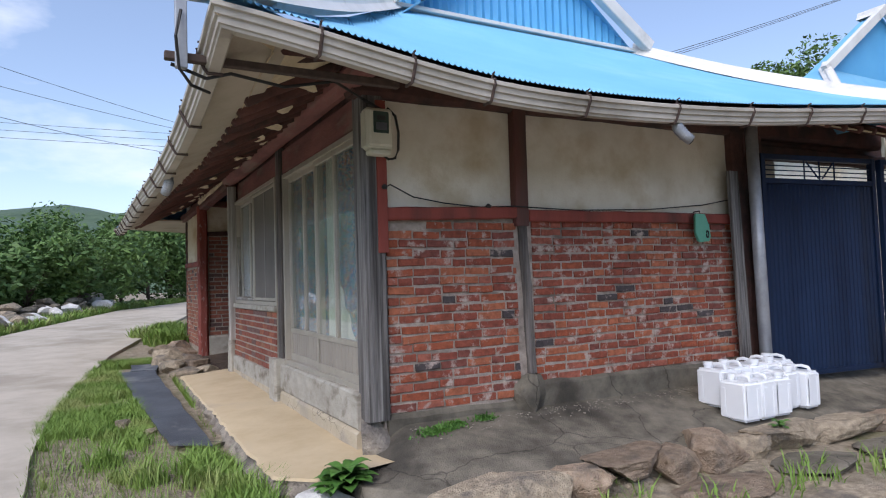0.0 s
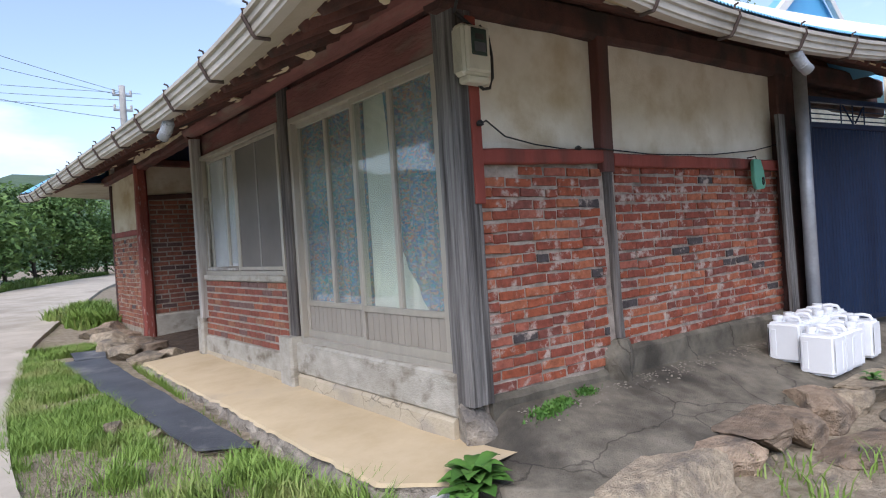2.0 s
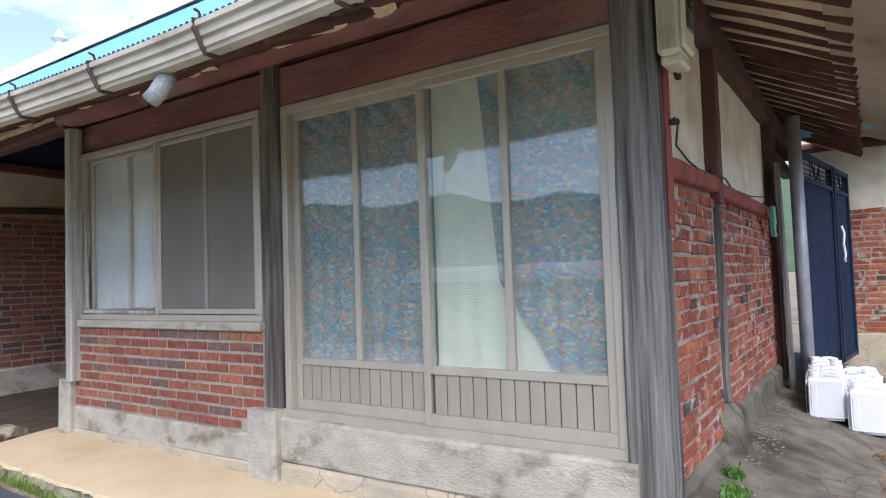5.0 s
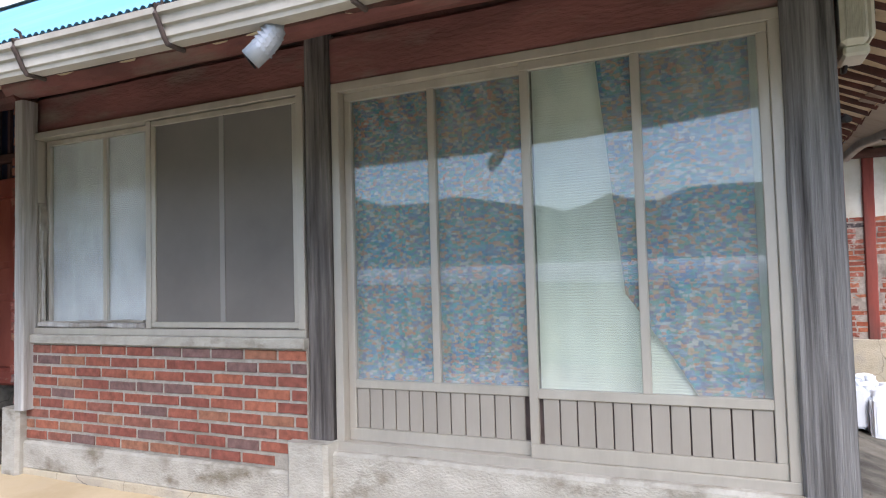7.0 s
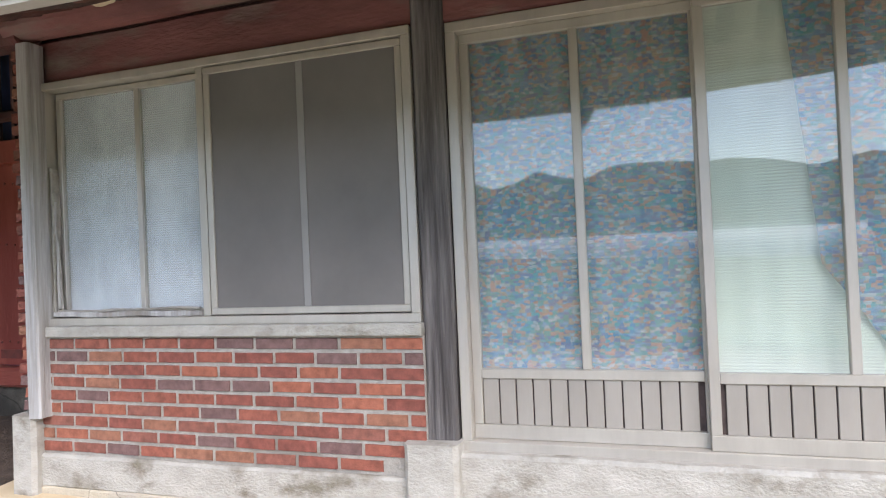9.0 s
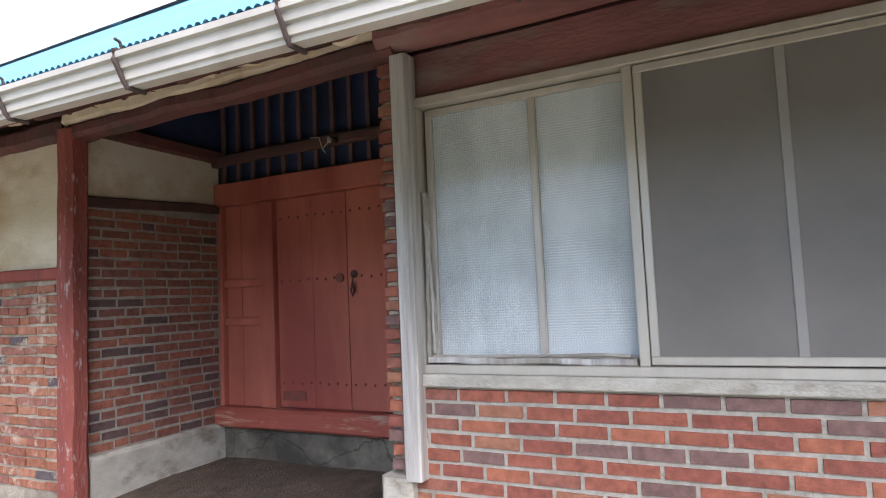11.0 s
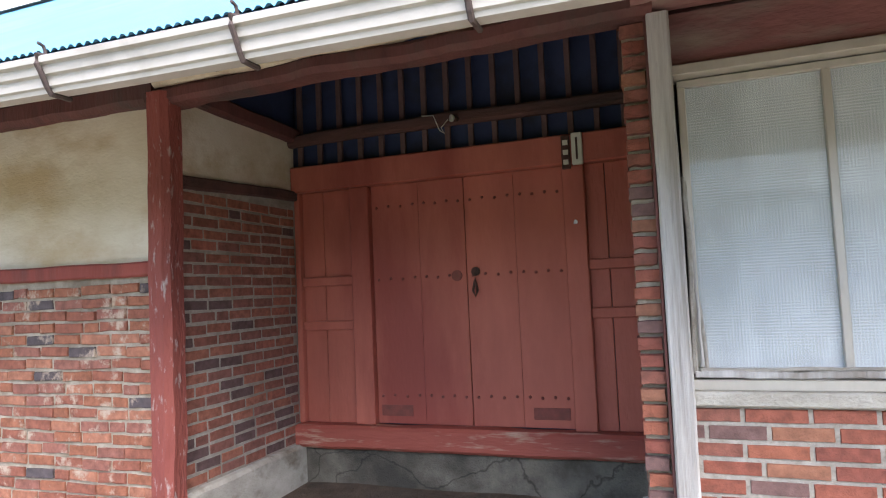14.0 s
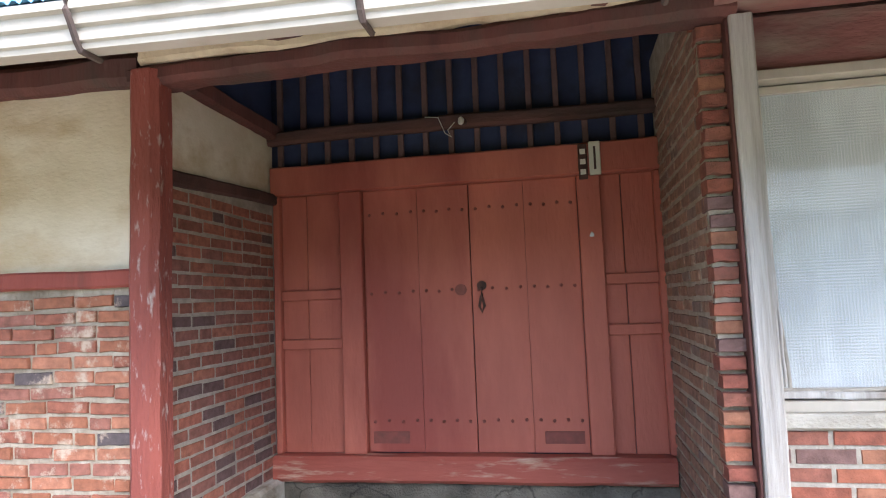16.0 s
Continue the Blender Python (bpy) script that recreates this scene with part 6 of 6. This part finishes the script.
# torn tape and crumpled plastic along the sash edges
strip = thing("plastic_strip", "crumpled torn plastic and tape along the sash edge", "plastic strip")
for k, (p0, p1, w, d, sd) in enumerate((((1.602, 7.42, 1.262), (1.602, 8.35, 1.266), 0.05, 0.026, 141), ((1.596, 7.44, 1.284), (1.596, 8.33, 1.278), 0.02, 0.014, 142), ((1.588, 7.6, 1.254), (1.588, 8.30, 1.256), 0.014, 0.012, 143),
                                        ((1.602, 8.343, 1.27), (1.602, 8.340, 2.04), 0.045, 0.018, 144), ((1.594, 8.318, 1.30), (1.596, 8.330, 1.86), 0.014, 0.012, 145), ((1.592, 8.30, 1.28), (1.594, 8.322, 1.55), 0.010, 0.014, 146))):
    part("torn_strand", rough_timber(p0, p1, w, d, 0.011, 60, 0.004, sd), M["mortar_pale"] if k % 2 else M["wood_white"], strip)


# ---- trees, rubble and distance ----
def tree(at, h, r, n, seed, label, leaf=0.12):
    e = thing("tree", label, "tree", "roadside trees")
    rnd = random.Random(seed)
    at = Vector(at)
    trunk = log(at, at + Vector((0.1, 0.05, h * 0.55)), 0.05 * h / 2, 0.02 * h / 2, 0.05, 8, 7, seed)
    clumps = []
    for i in range(11):
        a, el = rnd.uniform(0, 6.28), rnd.random()
        tip = at + Vector((math.cos(a) * r * rnd.uniform(0.35, 0.85), math.sin(a) * r * rnd.uniform(0.35, 0.85), h * (0.28 + 0.62 * el)))
        log(at + Vector((0, 0, h * rnd.uniform(0.15, 0.5))), tip, 0.012 * h, 0.004 * h, 0.04, 5, 5, seed + i, trunk)
        clumps.append((tip, r * rnd.uniform(0.28, 0.5)))
    part("trunk", trunk, M["bark"], e)
    verts, faces = [], []
    for _ in range(n):
        c, cr = rnd.choice(clumps)
        d = Vector((rnd.gauss(0, 1), rnd.gauss(0, 1), rnd.gauss(0, 1))).normalized() * cr * rnd.uniform(0.45, 1.15)
        p = c + d
        if p.z < at.z + 0.1:
            continue
        u = Vector((rnd.gauss(0, 1), rnd.gauss(0, 1), rnd.gauss(0, 0.6))).normalized()
        v = u.cross(Vector((rnd.gauss(0, 1), rnd.gauss(0, 1), rnd.gauss(0, 1)))).normalized()
        s = leaf * rnd.uniform(0.6, 1.3)
        b = len(verts)
        verts += [p - u * s, p + v * s * 0.45, p + u * s, p - v * s * 0.45]
        faces.append((b, b + 1, b + 2, b + 3))
    me = bpy.data.meshes.new("crown")
    me.from_pydata([tuple(q) for q in verts], [], faces)
    me.materials.append(M["bush_leaf"])
    crown = new("crown", me)
    crown.parent = e


for i, (x, y, h, r) in enumerate(((-5.2, 20.5, 2.6, 1.7), (-3.4, 22.0, 2.8, 1.8), (-1.9, 23.6, 3.1, 1.9), (-0.6, 26.0, 4.2, 2.2), (0.9, 29.5, 4.4, 2.3), (2.2, 33.5, 4.6, 2.4), (4.2, 38.0, 5.0, 2.6), (6.6, 43.0, 5.6, 2.8), (9.5, 48.0, 6.0, 3.0), (12.5, 46.0, 5.5, 3.0), (9.2, 37.0, 4.5, 2.2), (3.4, 35.5, 6.2, 1.8), (-4.5, 28.0, 4.6, 2.6), (0.0, 36.0, 5.6, 3.0))):
    tree((x, y, ground_z(x, y) - 0.1), h * 0.78, r * 0.95, 8000, 30 + i, "dense green bushy tree beside the road", 0.11)
tree((30.4, 17.4, 0.5), 11.9, 3.6, 20000, 60, "dark green tree rising behind the roofs", 0.12)

rr = random.Random(9)
for i in range(120):
    y = rr.uniform(17.0, 26.0)
    x = curve_at(ROAD_L, y) - rr.uniform(0.5, 1.9)
    s = rr.uniform(0.14, 0.36)
    z = ground_z(x, y) + s * 0.3 + 0.45 * max(0, 1 - abs(x - curve_at(ROAD_L, y) + 1.2) / 0.9) * rr.random()
    tagged(part("rubble_stone", rock((x, y, z), (s, s * rr.uniform(0.6, 1), s * rr.uniform(0.4, 0.8)), 100 + i, 2, 0.4, 0, None, 7.0), M[rr.choice(("rock_pale", "granite", "terrace"))]), "grey broken rubble stone on the roadside heap", "rubble stone", "rubble heap")



def hills():
    bm = bmesh.new()
    n, rings = 180, ((150, 0), (190, 0.35), (240, 0.75), (300, 1.0), (380, 0.7), (480, 0.0))
    rows = []
    for r, f in rings:
        row = []
        for i in range(n):
            a = 2 * math.pi * i / n
            h = 37 + 16 * noise.fractal(Vector((math.cos(a) * 2.2, math.sin(a) * 2.2, 1)), 0.8, 2.0, 4) + 5 * noise.noise(Vector((math.cos(a) * 14, math.sin(a) * 14, r)))
            row.append(bm.verts.new((math.sin(a) * r, math.cos(a) * r, max(h, 6) * f - (1 if f == 0 else 0))))
        rows.append(row)
    for a, b in zip(rows, rows[1:]):
        for i in range(n):
            bm.faces.new((a[i], a[(i + 1) % n], b[(i + 1) % n], b[i]))
    return bm


tagged(part("distant_hills", hills(), M["hill"], smooth=True), "hazy wooded hills round the valley", "hill", kind="structure")


def utility_pole(x, y, h, arms, seed):
    e = thing("utility_pole", "grey concrete utility pole with crossarms", "utility pole", "utility poles")
    z = ground_z(x, y)
    part("shaft", log((x, y, z - 0.1), (x, y, z + h), 0.15, 0.10, 0, 8, 12, seed), M["pole"], e, smooth=True)
    for k in range(arms):
        part("crossarm", box(x - 0.3, x + 0.3, y - 0.04, y + 0.04, z + h - 0.35 - 0.5 * k, z + h - 0.28 - 0.5 * k, 0.005), M["pipe"], e)
        for s in (-0.26, 0.26):
            part("insulator", tube([(x + s, y, z + h - 0.28 - 0.5 * k), (x + s, y, z + h - 0.14 - 0.5 * k)], 0.04, 8), M["rock_pale"], e)


utility_pole(4.3, 24.8, 6.6, 2, 3)
utility_pole(-3.05, 22.5, 2.6, 0, 4)


def cable(p0, p1, sag, r=0.008):
    a, b = Vector(p0), Vector(p1)
    pts = [a.lerp(b, i / 20) - Vector((0, 0, sag * 4 * (i / 20) * (1 - i / 20))) for i in range(21)]
    tagged(part("overhead_wire", tube(pts, r, 5), M["wire"]), "thin dark overhead wire", "wire", "overhead wires")


for k in range(3):
    cable((-45, 27 + k, 9.0 + 0.5 * k), (4.3 + 0.3 * k, 24.8, 6.6 + 0.25 * k), 0.8)
cable((-14, 14, 8.6), (4.3, 24.8, 7.0), 0.5)
cable((-14, 12, 9.4), (4.3, 24.8, 7.1), 0.5)
cable((-12, 9, 7.2), (4.3, 24.8, 6.2), 0.9)
for k in range(3):
    cable((9.0, 10.5 + 0.6 * k, 5.6), (40, 12 + k, 18.0), 0.4)

# white greenhouse across the valley road
bm = bmesh.new()
vs = [[bm.verts.new((-58 + 4 * math.cos(math.pi * j / 10), -12 + 60 * i, 0.2 + 2.6 * math.sin(math.pi * j / 10))) for j in range(11)] for i in range(2)]
for j in range(10):
    bm.faces.new((vs[0][j], vs[0][j + 1], vs[1][j + 1], vs[1][j]))
for i in range(2):
    bm.faces.new(vs[i])
tagged(part("greenhouse", bm, M["roof_white"]), "long white plastic greenhouse in the distance", "greenhouse")

# neighbouring house in the yard
nb = thing("yard_house", "neighbouring house with blue sheet roof, gable and white capping", "house")
part("wall", box(13.2, 19.0, 7.4, 9.0, 0, 4.3, 0.01), M["plaster"], nb)
bm = bmesh.new()
E4 = [bm.verts.new(p) for p in ((12.4, 6.6, 4.2), (19.8, 6.6, 4.2), (19.8, 9.6, 4.2), (12.4, 9.6, 4.2))]
G4 = [bm.verts.new(p) for p in ((13.8, 7.9, 5.7), (18.4, 7.9, 5.7), (16.1, 7.9, 7.3), (16.1, 8.3, 7.3), (13.8, 8.3, 5.7), (18.4, 8.3, 5.7))]
for f in ((E4[0], E4[1], G4[1], G4[0]), (E4[0], G4[0], G4[4], E4[3]), (E4[1], E4[2], G4[5], G4[1]), (E4[2], E4[3], G4[4], G4[5]), (G4[0], G4[2], G4[3], G4[4]), (G4[1], G4[5], G4[3], G4[2]), (E4[3], E4[2], E4[1], E4[0])):
    bm.faces.new(f)
part("roof", bm, M["roof_blue"], nb)
bm = bmesh.new()
bm.faces.new([bm.verts.new(p) for p in ((13.8, 7.95, 5.7), (18.4, 7.95, 5.7), (16.1, 7.95, 7.3))])
part("gable_sheet", bm, M["gable_blue"], nb)
for lowx in (13.6, 18.6):
    part("barge_board", rough_timber((lowx, 7.8, 5.6), (16.1, 7.8, 7.38), 0.12, 0.2, 0.0, 6, 0.01), M["roof_white"], nb)
part("ridge_cap", capping(hip_pts((12.4, 6.6, 4.25), (13.8, 7.9, 5.75)), 0.14, 0.1), M["roof_white"], nb)
part("ridge_cap", capping(hip_pts((19.8, 6.6, 4.25), (18.4, 7.9, 5.75)), 0.14, 0.1), M["roof_white"], nb)
part("ridge_cap", capping([(16.1, 7.75 + 0.6 * i, 7.35) for i in range(2)], 0.16, 0.12), M["roof_white"], nb)

fin = thing("roof_finial", "white turned finial on the ridge end", "finial")
part("base", box(3.87, 4.13, 13.62, 13.88, 5.00, 5.24, 0.02), M["roof_white"], fin)
bm = bmesh.new()
for (z0, r0), (z1, r1) in (((5.22, 0.09), (5.36, 0.06)), ((5.36, 0.06), (5.41, 0.125)), ((5.41, 0.125), (5.43, 0.10)), ((5.43, 0.10), (5.60, 0.008))):
    ring0 = [bm.verts.new((4.0 + r0 * math.cos(2 * math.pi * j / 12), 13.75 + r0 * math.sin(2 * math.pi * j / 12), z0)) for j in range(12)]
    ring1 = [bm.verts.new((4.0 + r1 * math.cos(2 * math.pi * j / 12), 13.75 + r1 * math.sin(2 * math.pi * j / 12), z1)) for j in range(12)]
    for j in range(12):
        bm.faces.new((ring0[j], ring0[(j + 1) % 12], ring1[(j + 1) % 12], ring1[j]))
part("spindle", bm, M["roof_white"], fin, smooth=True)


# stool and blue net by the opposite wall
SY = 1.88
stool = thing("plastic_stool", "small white plastic stool by the opposite wall", "stool")
part("seat", box(7.45, 7.75, SY - 0.17, SY + 0.17, 0.70, 0.735, 0.01), M["plastic_white"], stool)
for sx in (7.48, 7.72):
    for sy in (-0.14, 0.14):
        part("leg", box(sx - 0.018, sx + 0.018, SY + sy - 0.018, SY + sy + 0.018, 0.30, 0.70, 0.004), M["plastic_white"], stool)
tagged(part("net_bag", rock((7.88, SY - 0.05, 1.12), (0.08, 0.17, 0.17), 77, 3, 0.3, 0, None, 2.4), M["blue_plastic"], smooth=True), "crumpled blue plastic net hung on the brick wall", "net bag")


# ---- bricks ----
def brick_meshes(m, count=6, seed=1, worn=1.0):
    """Unit bricks with uneven, chipped front arrises; local x along the wall, -y outward, z up."""
    out = []
    rnd = random.Random(seed)
    loop = [(-0.5, -0.5), (-0.17, -0.5), (0.17, -0.5), (0.5, -0.5), (0.5, 0.0), (0.5, 0.5), (0.17, 0.5), (-0.17, 0.5), (-0.5, 0.5), (-0.5, 0.0)]
    n = len(loop)
    for _ in range(count):
        j = lambda k: rnd.uniform(0, k) * worn
        chip = rnd.randrange(n)
        back = [(x, 0.5, z) for x, z in loop]
        mid, front = [], []
        for i, (x, z) in enumerate(loop):
            cut = 2.2 if i == chip else 1.0
            mx, mz = x - math.copysign(j(0.018) * cut, x), z - math.copysign(j(0.07) * cut, z)
            mid.append((mx, -0.40, mz))
            front.append((mx * (0.98 - j(0.012)), -0.5 + j(0.05), mz * (0.94 - j(0.07))))
        v = back + mid + front
        f = [tuple(range(2 * n, 3 * n))]
        for a, b in ((0, n), (n, 2 * n)):
            for i in range(n):
                f.append((a + i, a + (i + 1) % n, b + (i + 1) % n, b + i))
        me = bpy.data.meshes.new("brick")
        me.from_pydata(v, [], f)
        me.materials.append(m)
        out.append(me)
    return out


def lay(parent, meshes, u0, u1, z0, z1, place, course, length, joint, depth, seed, jit=0.003, proud=0.004, headers=0.0, skip=None):
    """Running bond of separate bricks from u0 to u1; place(u, z) gives the pose of a brick's front centre."""
    rnd = random.Random(seed)
    n = int(round((z1 - z0) / course))
    for r in range(n):
        z = z0 + course * (r + 0.5)
        u = u0 - (length + joint) * (0.5 if r % 2 else 0.0) - rnd.uniform(0, 0.03)
        while u < u1:
            L = length * (0.5 if rnd.random() < headers else rnd.uniform(0.94, 1.04))
            a, b = max(u, u0), min(u + L, u1)
            if b - a > 0.025 and not (skip and skip((a + b) / 2, z)):
                ob = new("brick", rnd.choice(meshes))
                hh = course - joint
                ob.matrix_world = place((a + b) / 2, z + rnd.uniform(-jit, jit), rnd.uniform(-proud, proud)) @ pose(0, depth / 2, 0, rnd.uniform(-0.6, 0.6), rnd.uniform(-0.9, 0.9) * jit / 0.003, rnd.uniform(-0.6, 0.6)) @ Matrix.Diagonal((b - a, depth, hh * rnd.uniform(0.96, 1.03), 1))
                ob.parent = parent
            u += L + joint
    return parent


side_place = lambda u, z, d: pose(u, 4.0 + d, z)
front_place = lambda X0: (lambda u, z, d: pose(X0 + d, u, z, 0, 0, -90))
old = brick_meshes(M["brick_old"], 10, 1, 1.25)
lay(w_side, old, 1.745, 2.815, 0.51, 1.83, side_place, 0.066, 0.205, 0.010, 0.07, 3, 0.006, 0.006, 0.14, lambda u, z: z > 1.76 + 0.05 * (u - 1.745) and u < 2.1)
lay(w_side, old, 2.965, 5.40, 0.60, 1.84, side_place, 0.066, 0.205, 0.011, 0.07, 4, 0.005, 0.006, 0.15)
lay(w_win, brick_meshes(M["brick_window"], 6, 2, 0.35), 6.295, 8.43, 0.553, 1.15, front_place(1.553), 0.0663, 0.203, 0.015, 0.06, 5, 0.0015, 0.0015, 0.0, lambda u, z: u < 6.40 and z < 0.70)
lay(w_rec_l, brick_meshes(M["brick_dark"], 6, 3, 0.5), 1.62, 2.70, 0.645, 2.24, lambda u, z, d: pose(u, 10.86 + d, z), 0.0663, 0.195, 0.014, 0.06, 6, 0.003, 0.003, 0.05)
lay(w_left, brick_meshes(M["brick_left"], 8, 4), 10.97, 12.93, 0.42, 1.765, front_place(1.522), 0.0663, 0.20, 0.011, 0.06, 7, 0.005, 0.006, 0.12)
dark = brick_meshes(M["brick_dusty"], 6, 5)
lay(w_rec_r, dark, 1.60, 2.72, 0.50, 2.80, lambda u, z, d: pose(u, 8.553 - d, z, 0, 0, 180), 0.0663, 0.19, 0.017, 0.06, 8, 0.003, 0.003, 0.05)
raw = brick_meshes(M["brick_window"], 6, 6, 1.2)
rb = random.Random(9)
for i in range(31):
    ob = new("brick", rb.choice(raw))
    ob.matrix_world = pose(1.56 + rb.uniform(-0.012, 0.012), 8.503 + rb.uniform(-0.006, 0.006), 0.79 + 0.0663 * i, rb.uniform(-1, 1), 0, -90 + rb.uniform(-3, 3)) @ Matrix.Translation((0, 0.03, 0)) @ Matrix.Diagonal((0.098 + rb.uniform(-0.008, 0.006), 0.09, 0.055, 1))
    ob.parent = w_rec_r
lay(w_far, old, 0.25, 3.96, 0.64, 2.08, front_place(FX), 0.0663, 0.205, 0.011, 0.06, 10, 0.004, 0.005, 0.1, lambda u, z: 2.70 < u < 2.84 or u < 1.4)
